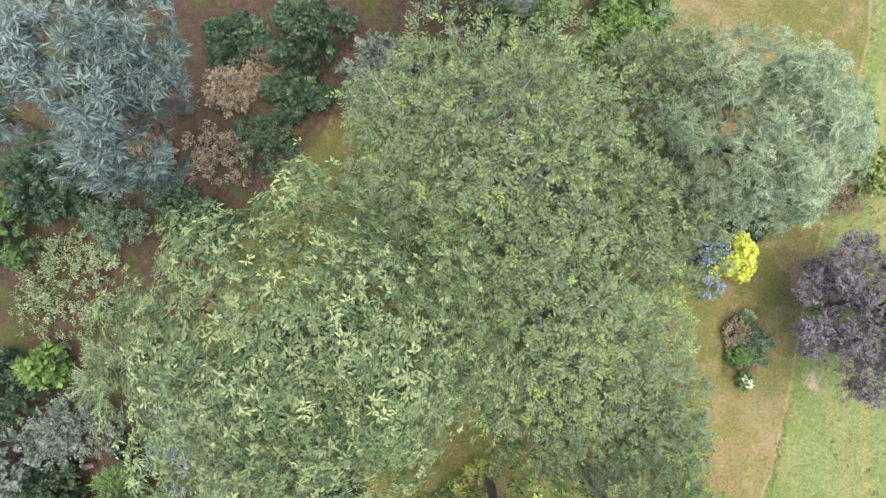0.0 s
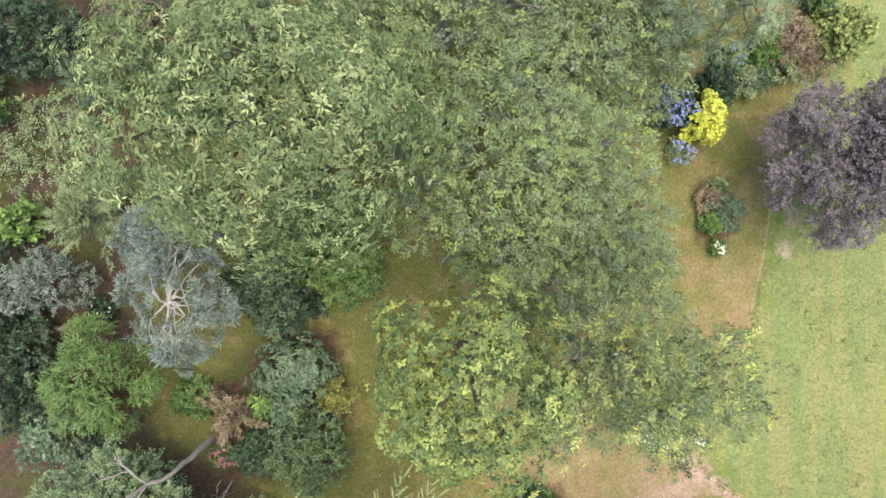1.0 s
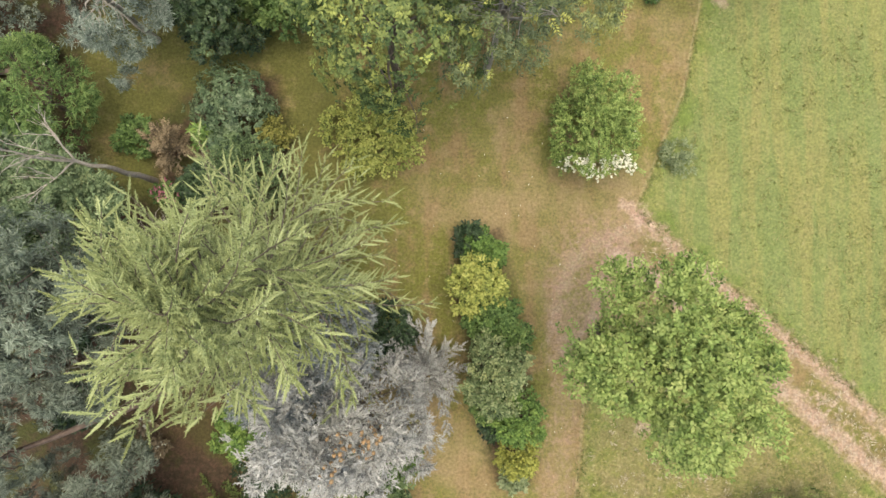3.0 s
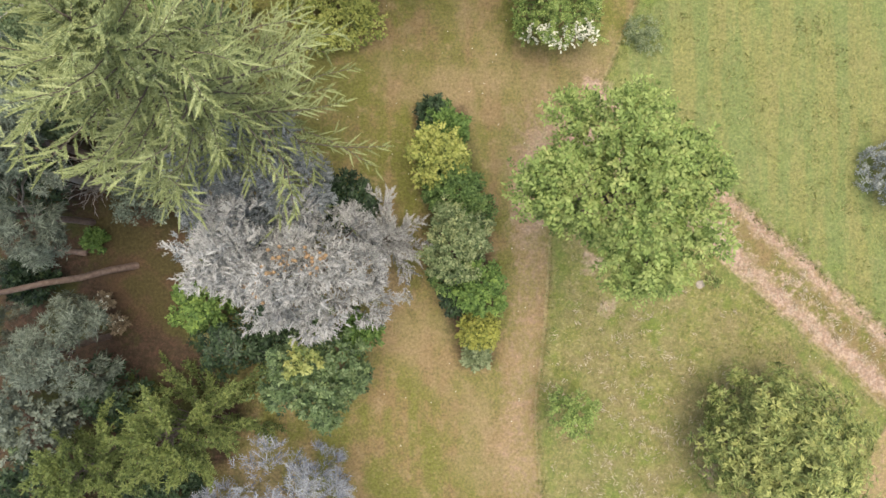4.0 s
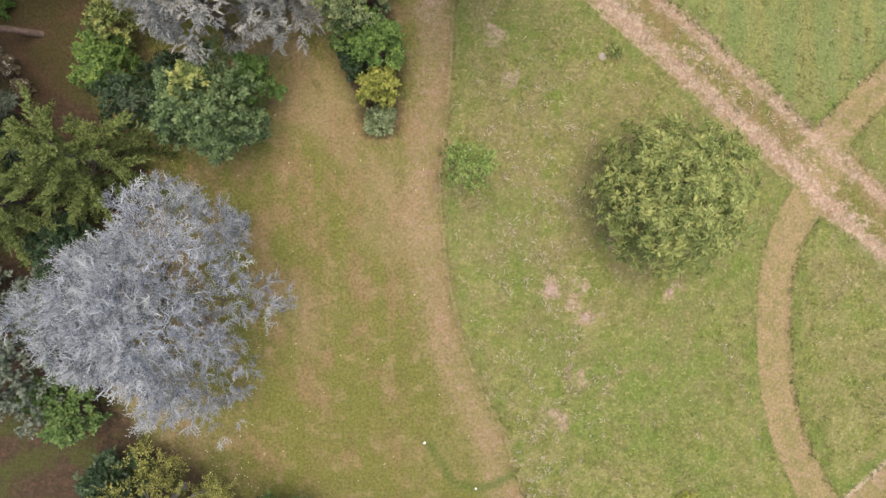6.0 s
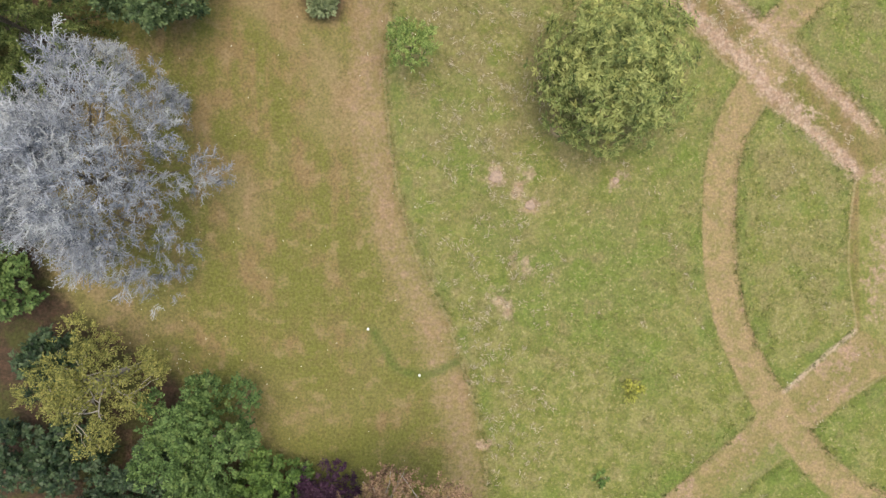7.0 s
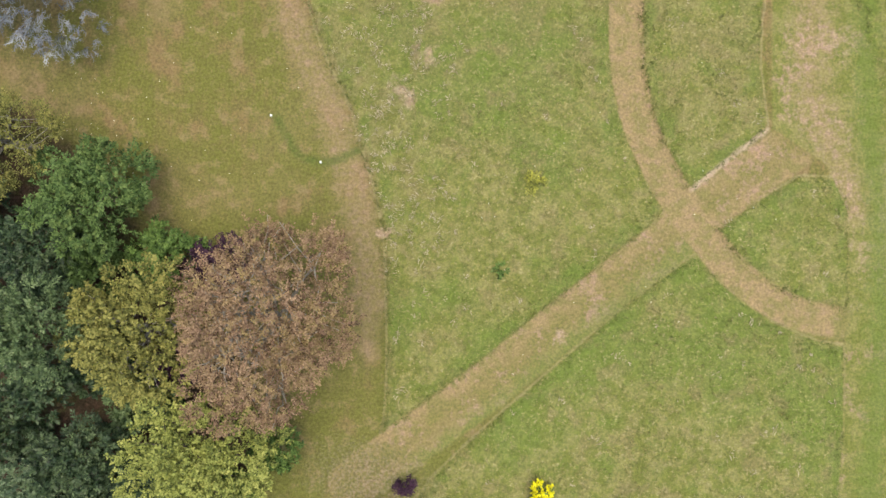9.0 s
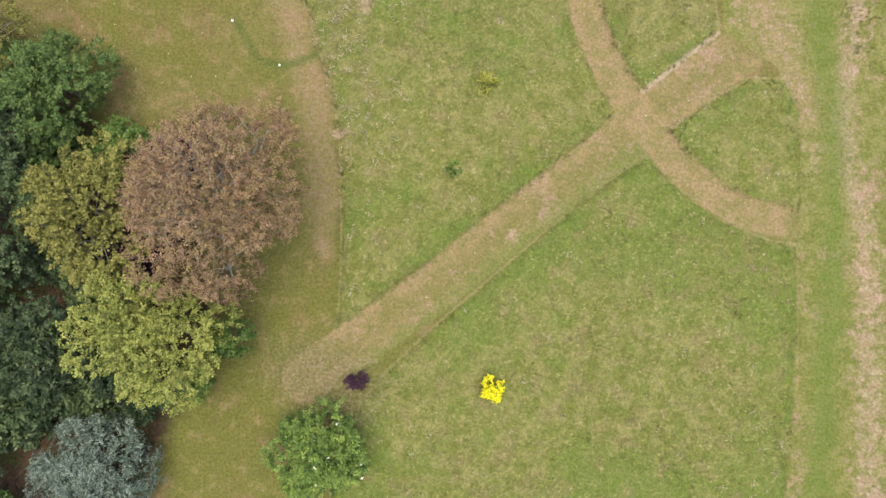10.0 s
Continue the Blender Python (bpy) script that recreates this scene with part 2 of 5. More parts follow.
def cone_parts(e, places):
    """Upright cones as parts of a conifer."""
    v, f = tube_arrays([(0, 0, 0), (0, 0, 0.03), (0, 0, 0.09), (0, 0, 0.13), (0, 0, 0.145)], np.array([0.012, 0.03, 0.034, 0.022, 0.004]), 6)
    first = mesh_object("cone", v, f, CONE, e, "orange-brown upright cone", smooth=True)
    for k, place in enumerate(places):
        o = first if k == 0 else new("cone", first.data)
        o.parent = e
        o["label"] = "orange-brown upright cone"
        o.location = place
        o.scale = (1.8, 1.8, 1.6)


def broadleaf(name, label, x, y, top, radius, bottom, leaf, length, width, shoots, per, size=0.4, rosette=False, young=0.0,
              stretch=1.0, turn=0.0, uneven=0.14, seed=1, limbs=8, twigs=18, bark=None, droop=0.25, category="tree", group="", trunk=None,
              inner=0.12, lean=(0.0, 0.0), blossom=None, lobes=16, lobe=0.42, hole=0.0, fork_at=None, low=-0.6, cover=0.4, outward=0.0, comb=0, comb_length=0.1, cones=0):
    """A broad-leaved (or tufted) tree or shrub: trunk, limbs, twigs and a crown of leafy shoots grouped in lobes."""
    r = rng_of(seed)
    e = thing(name, label, category, x, y, group)
    bark = bark or BARK
    cz, hz = (top + bottom) / 2, (top - bottom) / 2
    # lobes of the crown
    k = np.arange(lobes) + 0.5
    lu = np.clip(1 - (1 - low) * (k / lobes) ** 1.35 + r.normal(0, 0.08, lobes), -1, 1)
    la = k * 2.39996 + r.normal(0, 0.3, lobes)
    ld = np.stack([np.sqrt(1 - lu * lu) * np.cos(la), np.sqrt(1 - lu * lu) * np.sin(la), lu], 1)
    lr = lobe * r.uniform(0.75, 1.25, lobes)
    lc = ld * (1 - lr * 0.8)[:, None] * lumps(ld, seed + 7, uneven)[:, None]
    which = r.integers(0, lobes, shoots)
    sd = unit(r.normal(0, 1, (shoots, 3)) + 0.9 * ld[which] + [0, 0, 0.25])
    c = lc[which] + sd * (lr[which] * np.where(r.random(shoots) < inner, r.uniform(0.2, 0.7, shoots), r.uniform(0.78, 1.05, shoots)))[:, None]
    shell = r.random(shoots) < cover
    u0 = 1 - (1 - low) * r.random(shoots) ** 1.6
    u0 = np.where(r.random(shoots) < 0.3, r.uniform(0.7, 1.0, shoots), u0)
    a0 = r.uniform(0, 2 * np.pi, shoots)
    d0 = np.stack([np.sqrt(1 - u0 * u0) * np.cos(a0), np.sqrt(1 - u0 * u0) * np.sin(a0), u0], 1)
    c = np.where(shell[:, None], d0 * (lumps(d0, seed + 7, uneven * 0.8) * r.uniform(0.62, 0.88, shoots))[:, None], c)
    sd = np.where(shell[:, None], d0, sd)
    if hole:
        c = c[np.hypot(c[:, 0], c[:, 1]) > hole * r.uniform(0.6, 1.2, shoots)]
        shoots = len(c)
        which, sd = which[:shoots], sd[:shoots]
    c = c * np.where(r.random(shoots) < 0.05, r.uniform(1.0, 1.16, shoots), 1.0)[:, None]
    up = c[:, 2].copy()
    edge = np.linalg.norm(c, axis=1)
    c = c * [radius * stretch**0.5, radius / stretch**0.5, hz]
    ct, st = math.cos(turn), math.sin(turn)
    c = np.stack([c[:, 0] * ct - c[:, 1] * st + lean[0], c[:, 0] * st + c[:, 1] * ct + lean[1], c[:, 2] + cz], 1)
    c[:, 2] = np.maximum(c[:, 2], 0.1)
    out = unit(0.6 * sd + unit(c - [lean[0], lean[1], cz - hz * 0.5]))
    n = shoots * per
    cc, oo = np.repeat(c, per, 0), np.repeat(out, per, 0)
    rnd = unit(r.normal(0, 1, (n, 3)))
    if rosette:
        side = unit(rnd - oo * (rnd * oo).sum(1, keepdims=True))
        rise = r.uniform(-0.1, 0.7, (n, 1))
        flat = unit(oo * [1, 1, 0.35] + 0.3 * rnd * [1, 1, 0.3]) if outward else oo
        way = unit(side * [1, 1, 0.6 if outward else 1.0] + oo * rise + flat * outward + [0, 0, -droop])
        base = cc + side * size * 0.08 + r.normal(0, size * 0.12, (n, 3))
        normal = unit(oo + [0, 0, 0.7] + 0.25 * rnd)
    else:
        # leaves in two ranks along a short shoot
        run = unit(out + 0.9 * unit(r.normal(0, 1, (shoots, 3))) * [1, 1, 0.6] + [0, 0, 0.1 - droop * 0.6])
        rank = np.tile(np.where(np.arange(per) % 2, 1.0, -1.0), shoots)[:, None]
        rr = np.repeat(run, per, 0)
        side = unit(np.cross(rr, [0, 0, 1.0] + 0.5 * rnd)) * rank
        s = np.tile((np.arange(per) + 0.5) / per, shoots)[:, None]
        base = cc + rr * (s - 0.5) * size * r.uniform(0.7, 1.3, (n, 1)) - np.array([0, 0, 1.0]) * s * s * size * droop * 0.5
        way = unit(rr * 0.6 + side * (1.1 - 0.5 * s) + 0.35 * rnd + [0, 0, -droop * 0.6])
        normal = unit([0, 0, 1.0] + 0.35 * oo + 0.5 * unit(r.normal(0, 1, (n, 3))))
    base[:, 2] = np.maximum(base[:, 2], 0.05)
    tip = np.clip(r.normal(0.15, 0.35, shoots) + young - 0.5, 0, 1) * (up > -0.1)
    yg = np.repeat(tip, per) * r.uniform(0.5, 1, n) if young > 0 else np.zeros(n)
    tone = np.clip(r.uniform(0, 1, lobes)[which] * 0.4 + r.uniform(0, 1, shoots) * 0.6, 0, 1)
    L = length * r.uniform(0.7, 1.25, n)
    W, tn = width * L / length, np.repeat(tone, per)
    if comb:
        # needles standing off both sides of each finger-like shoot
        ci = np.repeat(np.arange(n), comb)
        q = np.tile((np.arange(comb) + 0.6) / comb, n)
        flank = np.tile(np.where(np.arange(comb) % 2, 1.0, -1.0), n)[:, None]
        lat = unit(np.cross(way[ci], [0, 0, 1.0])) * flank
        nb = base[ci] + way[ci] * (L[ci] * q)[:, None]
        nw = unit(way[ci] * 0.9 + lat + 0.3 * unit(r.normal(0, 1, (n * comb, 3))) + [0, 0, 0.15])
        nl = comb_length * (1.25 - 0.6 * q) * r.uniform(0.7, 1.2, n * comb)
        base, way = np.concatenate([base, nb]), np.concatenate([way, nw])
        normal = np.concatenate([normal, unit([0, 0, 1.0] + 0.4 * unit(r.normal(0, 1, (n * comb, 3))))])
        L, W = np.concatenate([L, nl]), np.concatenate([W, np.full(n * comb, width * 0.6)])
        yg, tn = np.concatenate([yg, yg[ci] + 0.25 * (q > 0.6) * (young > 0)]), np.concatenate([tn, tn[ci]])
    foliage("crown", base, way, normal, L, W, LEAF[leaf], e, young=yg, tone=tn)
    tr = trunk or max(0.025, radius * 0.055)
    fork = np.array([lean[0] * 0.8, lean[1] * 0.8, fork_at or max(cz - hz * 0.35, 0.1)])
    v, f = tube_arrays(bent((0, 0, -0.05), fork, 0, 6, tr * 0.25, r), np.linspace(tr * 1.25, tr * 0.7, 6), 8)
    mesh_object("trunk", v, f, bark, e, smooth=True)
    ends = []
    pick = r.permutation(shoots)
    for j in range(min(limbs, shoots)):
        far = c[pick[j]]
        s = r.uniform(0.75, 1.0) if not fork_at else 1.0
        p = bent(fork * s + [0, 0, -0.02], fork + (far - fork) * 0.9, hz * 0.12, 7, radius * 0.025, r)
        ends.append(p)
        v, f = tube_arrays(p, np.linspace(tr * 0.5, tr * 0.1, 7), 5)
        mesh_object("limb", v, f, bark, e, smooth=True)
    for j in range(twigs if ends else 0):
        p0 = ends[j % len(ends)][r.integers(2, 6)]
        near = c[pick[limbs:]]
        q = near[np.argsort(((near - p0) ** 2).sum(1))[r.integers(0, max(2, len(near) // 6))]]
        v, f = tube_arrays(bent(p0, q + (q - p0) * 0.12 + [0, 0, 0.05], 0.06, 5, radius * 0.02, r), np.linspace(tr * 0.2, tr * 0.06, 5), 4)
        mesh_object("twig", v, f, bark, e, smooth=True)
    if cones:
        high = np.flatnonzero((up > 0.45) & (np.hypot(c[:, 0] - lean[0], c[:, 1] - lean[1]) < radius * 0.75))
        count, spots = cones
        hub = np.array([(a, b, top * 0.9) for a, b in spots])
        near = high[np.argsort(np.min(((c[high][:, None, :2] - hub[None, :, :2]) ** 2).sum(2), 1))[: max(4, len(high) // 7)]]
        cone_parts(e, c[r.choice(near, count)] + r.normal(0, 0.1, (count, 3)) + [0, 0, 0.12])
    if blossom:
        petal, count, zone, sz = blossom
        ok = np.flatnonzero(zone(c - [*lean, 0]) & (edge > 0.7))
        if len(ok):
            at = np.repeat(c[r.choice(ok, count)] + r.normal(0, size * 0.3, (count, 3)) + out[r.choice(ok, count)] * 0.02 + [0, 0, size * 0.35], 6, 0)
            sp = unit(r.normal(0, 1, (count * 6, 3)) * [1, 1, 0.35])
            foliage("blossom", at, sp, unit([0, 0, 1.0] + 0.4 * r.normal(0, 1, (count * 6, 3))), sz * r.uniform(0.7, 1.2, count * 6), sz * 0.7, LEAF[petal], e)
    return e


def conifer(name, label, x, y, top, radius, bottom, leaf, boughs, twigs, needles, needle, finger, seed=1, rise=0.15, droop=0.35,
            profile=0.8, bark=None, category="tree", group="", spread=0.9, young=0.0, lean=(0.0, 0.0), trunk=None, stretch=1.0, turn=0.0,
            width=0.35, cones=0, uneven=0.15, start=0.25, bend=0.35, flat_needles=0.45, core=0.5):
    """A conifer: trunk, boughs in spirals, finger-like side shoots, and needles along the shoots."""
    r = rng_of(seed)
    e = thing(name, label, category, x, y, group)
    bark = bark or BARK
    h = (np.arange(boughs) + r.uniform(0, 0.8, boughs)) / boughs
    az = np.arange(boughs) * 2.39996 + r.normal(0, 0.35, boughs)
    z0 = bottom + (top - bottom) * h
    long = radius * (1 - h**1.6) ** profile * (1 + r.normal(0, uneven, boughs)) + radius * 0.05
    el = np.hypot(stretch**0.5 * np.cos(az - turn), np.sin(az - turn) / stretch**0.5)
    long = long * (el if stretch != 1 else 1)
    curl = r.normal(0, bend, boughs)
    slope = rise + 0.9 * h**2 + r.normal(0, 0.08, boughs)

    def axis(z):
        return np.stack([lean[0] * z / top, lean[1] * z / top, z], -1)

    def along(i, s):
        """Points at share s along bough i."""
        g = s * long[i]
        a = az[i] + curl[i] * s
        p = axis(z0[i]) + np.stack([np.cos(a) * g, np.sin(a) * g, slope[i] * g - droop * g**2 / radius], 1)
        p[:, 2] = np.maximum(p[:, 2], 0.06)
        return p

    nt_ = boughs * twigs
    bi = np.repeat(np.arange(boughs), twigs)
    s = start + (1 - start) * (np.tile(np.arange(twigs), boughs) + r.uniform(0, 1, nt_)) / twigs
    root = along(bi, s)
    fwd = unit(along(bi, np.minimum(s + 0.03, 1.03)) - along(bi, s - 0.03))
    side = unit(np.cross(fwd, [0, 0, 1.0])) * np.where(np.arange(nt_) % 2, 1, -1)[:, None]
    way = unit(fwd + side * spread * r.uniform(0.3, 1.2, (nt_, 1)) * (1.08 - s[:, None]) ** 0.3 + np.array([0, 0, 1.0]) * r.normal(0.15, 0.25, (nt_, 1)))
    flen = finger * r.uniform(0.5, 1.25, nt_) * (0.6 + 0.4 * np.minimum(1, long[bi] / radius * 1.3))
    nn = nt_ * needles
    ti = np.repeat(np.arange(nt_), needles)
    q = np.tile((np.arange(needles) + 0.5) / needles, nt_) + r.normal(0, 0.3 / needles, nn)
    base = root[ti] + way[ti] * (flen[ti] * q)[:, None]
    base[:, 2] -= 0.12 * flen[ti] * q * q
    rnd = unit(r.normal(0, 1, (nn, 3)))
    # two ranks to the sides, with some needles above
    lat = unit(np.cross(way[ti], [0, 0, 1.0])) * np.tile(np.where(np.arange(needles) % 2, 1.0, -1.0), nt_)[:, None]
    nd = unit(way[ti] * (0.55 + 0.9 * (q[:, None] > 0.8)) + lat + flat_needles * rnd + [0, 0, 0.2])
    nl = needle * r.uniform(0.7, 1.2, nn) * (1.35 - 0.8 * q)
    yg = (q > 0.55) * r.uniform(0, 1, nn) * young
    tone = np.clip(0.5 * r.uniform(0, 1, boughs)[bi] + 0.5 * r.uniform(0, 1, nt_), 0, 1)[ti]
    tone_f = tone[::needles]
    core_way = unit(way - [0, 0, 0.1])
    base = np.concatenate([base, root, root])
    nd = np.concatenate([nd, core_way, core_way])
    face = np.concatenate([unit(np.array([0, 0, 1.0]) + 0.45 * unit(r.normal(0, 1, (nn, 3)))), np.tile([0, 0, 1.0], (nt_, 1)), unit(np.cross(way, [0, 0, 1.0]) + [0, 0, 0.3])])
    wd = np.concatenate([nl * width, np.full(2 * nt_, needle * core)])
    nl = np.concatenate([nl, flen, flen])
    foliage("crown", base, nd, face, nl, wd, LEAF[leaf], e, young=np.concatenate([yg, np.full(2 * nt_, young * 0.4)]), fold=0.2, tone=np.concatenate([tone, tone_f, tone_f]))
    tr = trunk or max(0.04, radius * 0.05)
    zs = np.linspace(-0.05, top * 0.985, 9)
    v, f = tube_arrays(axis(zs), np.linspace(tr * 1.2, tr * 0.12, 9), 8)
    mesh_object("trunk", v, f, bark, e, smooth=True)
    for i in range(boughs):
        ps = [along(np.full(5, i), np.linspace(0, 0.97, 5))]
        rs = [np.linspace(tr * 0.2, tr * 0.05, 5) * (0.4 + 0.6 * long[i] / radius)]
        tubes("bough", ps, rs, bark, e, 4)
    if cones:
        pick = r.integers(int(nt_ * 0.62), int(nt_ * 0.93), cones)
        cone_parts(e, root[pick] + way[pick] * (flen[pick] * 0.3)[:, None] + [0, 0, 0.05])
    return e


def pine(label, x, y, top, radius, bottom, leaf, tufts, seed, bark=None, **more):
    """A pine: rounded tufts of long needles on open boughs."""
    more.setdefault("length", 0.21)
    more.setdefault("width", 0.032)
    more.setdefault("per", 44)
    tufts = int(tufts * 0.62)
    return broadleaf("pine_tree", label, x, y, top, radius, bottom, leaf, more.pop("length"), more.pop("width"), tufts, more.pop("per"), more.pop("size", 0.5), True, seed=seed,
                     bark=bark or BARK_RED, droop=more.pop("droop", -0.1), cover=more.pop("cover", 0.12), **more)


# ---- ground ----
def smooth_line(points, k=6):
    """A rounded line through points."""
    p = np.array(points, float)
    p = np.concatenate([[2 * p[0] - p[1]], p, [2 * p[-1] - p[-2]]])
    out = []
    for i in range(1, len(p) - 2):
        for s in np.linspace(0, 1, k, endpoint=False):
            out.append(0.5 * (2 * p[i] + (p[i + 1] - p[i - 1]) * s + (2 * p[i - 1] - 5 * p[i] + 4 * p[i + 1] - p[i + 2]) * s**2
                              + (3 * p[i] - p[i - 1] - 3 * p[i + 1] + p[i + 2]) * s**3))
    out.append(p[-2])
    return np.array(out)


def line_distance(X, Y, pts, closed=False):
    pts = np.asarray(pts, float)
    a, b = (pts, np.roll(pts, -1, 0)) if closed else (pts[:-1], pts[1:])
    best = np.full(X.shape, 1e9)
    for (ax, ay), (bx, by) in zip(a, b):
        dx, dy = bx - ax, by - ay
        s = np.clip(((X - ax) * dx + (Y - ay) * dy) / (dx * dx + dy * dy + 1e-9), 0, 1)
        best = np.minimum(best, (X - ax - s * dx) ** 2 + (Y - ay - s * dy) ** 2)
    return np.sqrt(best)


def area_distance(X, Y, pts):
    """How far inside an outline (negative outside)."""
    pts = np.asarray(pts, float)
    inside = np.zeros(X.shape, bool)
    for (ax, ay), (bx, by) in zip(pts, np.roll(pts, -1, 0)):
        cross = (ay > Y) != (by > Y)
        inside ^= cross & (X < (bx - ax) * (Y - ay) / (by - ay + 1e-12) + ax)
    return np.where(inside, 1, -1) * line_distance(X, Y, pts, True)


LAWN_EDGE = smooth_line([(11.5, -21.5), (11.2, -25.8), (10.95, -28.5), (10.65, -30.6), (10.8, -33.4), (11.1, -35.8), (11.75, -38.6), (12.5, -40.4),
                         (13.4, -42.2), (13.8, -43.8), (14.45, -45.6), (14.95, -48.2), (15.1, -51), (15.15, -54), (15.05, -56.2), (14.8, -57.3)], 3)
MEADOW_NORTH = [(20.9, 40), (20.3, 9), (19.0, 3.5), (18.0, -0.8), (17.4, -3.6), (17.05, -6), (16.05, -10.9), (15.05, -13.2), (14.3, -15.05), (13.75, -16.2), (16.4, -18.4),
                (19.4, -20.95), (22.4, -23.5), (25.5, -26.3), (28.0, -28.5), (36, -22.4), (90, -10), (90, 40)]
MEADOW_EAST = [(29.5, -29.0), (34, -25.6), (60, -18), (60, -60), (38.5, -44), (36.5, -37), (33.5, -33.2), (30.9, -30.9)]
MEADOW_MIDDLE = [*LAWN_EDGE, (17.0, -55.5), (19.8, -53.75), (23.4, -50.9), (27.3, -47.2), (27.7, -46.6), (27, -43.3), (26.5, -40.1), (26.5, -37.5), (27, -34.1), (27.9, -31.6),
                 (26.2, -30.65), (23.9, -28.4), (21.8, -26.5), (19.2, -24.3), (16.9, -22.2), (15.3, -20.7), (13.5, -20.6)]
MEADOW_LENS = [(28.2, -32.6), (27.0, -34.4), (26.3, -37), (26.3, -40.2), (27.0, -42.8), (28.9, -45.8), (32.35, -42.95), (32.0, -40.2), (32.05, -38.1), (32.4, -35.75), (30.4, -33.9)]
MEADOW_SOUTH = [(17.3, -58.9), (19.1, -57.15), (22.9, -53.8), (26.2, -50.9), (29.1, -48.8), (30.9, -50.4), (32.6, -51.9), (34.7, -52.75), (35.8, -52.9), (35.8, -56.9), (35.55, -60.7),
                (35.2, -64), (34, -120), (16, -120), (14.6, -70), (15.0, -63.5), (16.2, -60.3)]
MEADOW_CORNER = [(30.0, -47.5), (33.9, -45.2), (36.0, -45.3), (36.05, -51.4), (33.8, -51.0), (31.6, -49.6), (30.4, -48.4)]
ARC = smooth_line([(28.7, -30.3), (27.7, -31.6), (26.75, -33.2), (26.1, -35.3), (25.9, -37.6), (25.97, -40.1), (26.45, -42.6), (27.3, -44.6), (28.5, -46.75), (29.75, -48.35), (30.9, -49.65), (32.5, -50.85), (33.9, -51.5), (35.7, -51.85)])
DIAGONAL = smooth_line([(13.6, -59.3), (16.0, -57.5), (18.1, -56.0), (20.5, -54.15), (22.8, -52.25), (24.9, -50.6), (27.9, -48.2), (29.9, -46.45), (33.4, -43.9), (35.2, -42.6)])
NORTH_PATH = smooth_line([(27.4, -30.2), (29.3, -28.4), (33, -25.2), (38, -23), (60, -17)])
RUT_UPPER = smooth_line([(13.3, -16.0), (15.2, -17.8), (18.3, -20.4), (22.2, -23.7), (25.3, -26.5), (28.1, -29.0), (30.7, -31.3), (33.2, -33.6)])
RUT_LOWER = smooth_line([(12.7, -18.5), (14.5, -19.6), (16.3, -20.8), (18.2, -22.5), (20.2, -24.3), (22.0, -26.0), (23.7, -27.5), (25.3, -28.9), (27.2, -30.5), (28.5, -31.9), (30.4, -33.7), (32.3, -35.6)])
FORK_TRACKS = [smooth_line([(13.9, -16.5), (13.0, -18.0), (12.2, -19.8), (11.4, -21.6), (10.1, -23.0)]), smooth_line([(13.2, -17.3), (11.7, -17.9), (10.4, -19.3), (9.8, -22.3)])]
BARE_BAND = smooth_line([(33.4, -31.5), (34.0, -35.0), (34.5, -38.0), (34.3, -41.0), (35.2, -43.8), (36.4, -46.6)])
WOOD = [(-200, 90), (12, 90), (9.5, 10), (3, 7.5), (-4, 5), (-7, 1), (-10, -3), (-11.2, -9), (-11.2, -12), (-10.8, -14.4), (-8.8, -15.7), (-6.5, -16.5), (-5, -18.5),
        (-6.2, -20.2), (-6.5, -25.0), (-4.5, -27.2), (-2.3, -30.2), (-2.8, -32.7), (-4.8, -34.2), (-4.5, -39.5), (-2.9, -41.6), (1.5, -44.7), (4.2, -48.3), (8, -49.7),
        (8.6, -54), (9.6, -57.8), (8.1, -60.4), (7.1, -62.2), (5.8, -64.3), (4, -75), (4, -200), (-200, -200)]
BEDS = [[(13.7, -3.6), (15.2, -3.4), (15.6, -5.3), (14.7, -6.7), (13.7, -6.0)],
        [(5.4, -17.2), (7.4, -17.2), (8.2, -22), (9.0, -26), (8.6, -28.6), (7.3, -28.6), (6.2, -25), (5.6, -21)],
        [(-8.3, -12.5), (-5.5, -9.9), (-2.6, -10.2), (-2.0, -13.5), (-2.2, -16.6), (-7.5, -17)]]

SCARS = [(17.75, -6.6, 0.35), (18.3, -5.2, 0.3), (15.55, -35.75, 0.5), (17.1, -37.1, 0.38), (21.05, -36.0, 0.32), (16.75, -39.8, 0.35), (17.0, -35.6, 0.3), (14.9, -47.9, 0.25),
         (15.55, -41.3, 0.3), (16.0, -41.9, 0.25), (18.4, -33.6, 0.25), (16.6, -36.5, 0.3), (22.9, -52.6, 0.2), (13.2, -24.2, 0.4), (13.9, -26.2, 0.35)]


def steps(lo, hi, size, far):
    core = np.arange(lo, hi + size / 2, size)
    out = np.array([2, 5, 10, 20, 40, 80, 160, 320, 600])
    out = out[out < far]
    return np.concatenate([lo - out[::-1], core, hi + out])


GX, GY = np.meshgrid(steps(-24, 46, 0.2, 700), steps(-78, 22, 0.2, 700))
sd_path = np.maximum.reduce([0.76 - line_distance(GX, GY, ARC), 1.1 - line_distance(GX, GY, DIAGONAL), 0.75 - line_distance(GX, GY, NORTH_PATH)])
sd_arc = 0.74 - line_distance(GX, GY, ARC)
sd_meadow = np.maximum.reduce([area_distance(GX, GY, m) for m in (MEADOW_NORTH, MEADOW_EAST, MEADOW_MIDDLE, MEADOW_LENS, MEADOW_SOUTH, MEADOW_CORNER)])
sd_meadow = np.minimum(sd_meadow, -sd_path)
sd_rut = np.maximum(0.27 - line_distance(GX, GY, RUT_UPPER), np.where(GX < 20.0, 0.5, 0.38) - line_distance(GX, GY, RUT_LOWER))
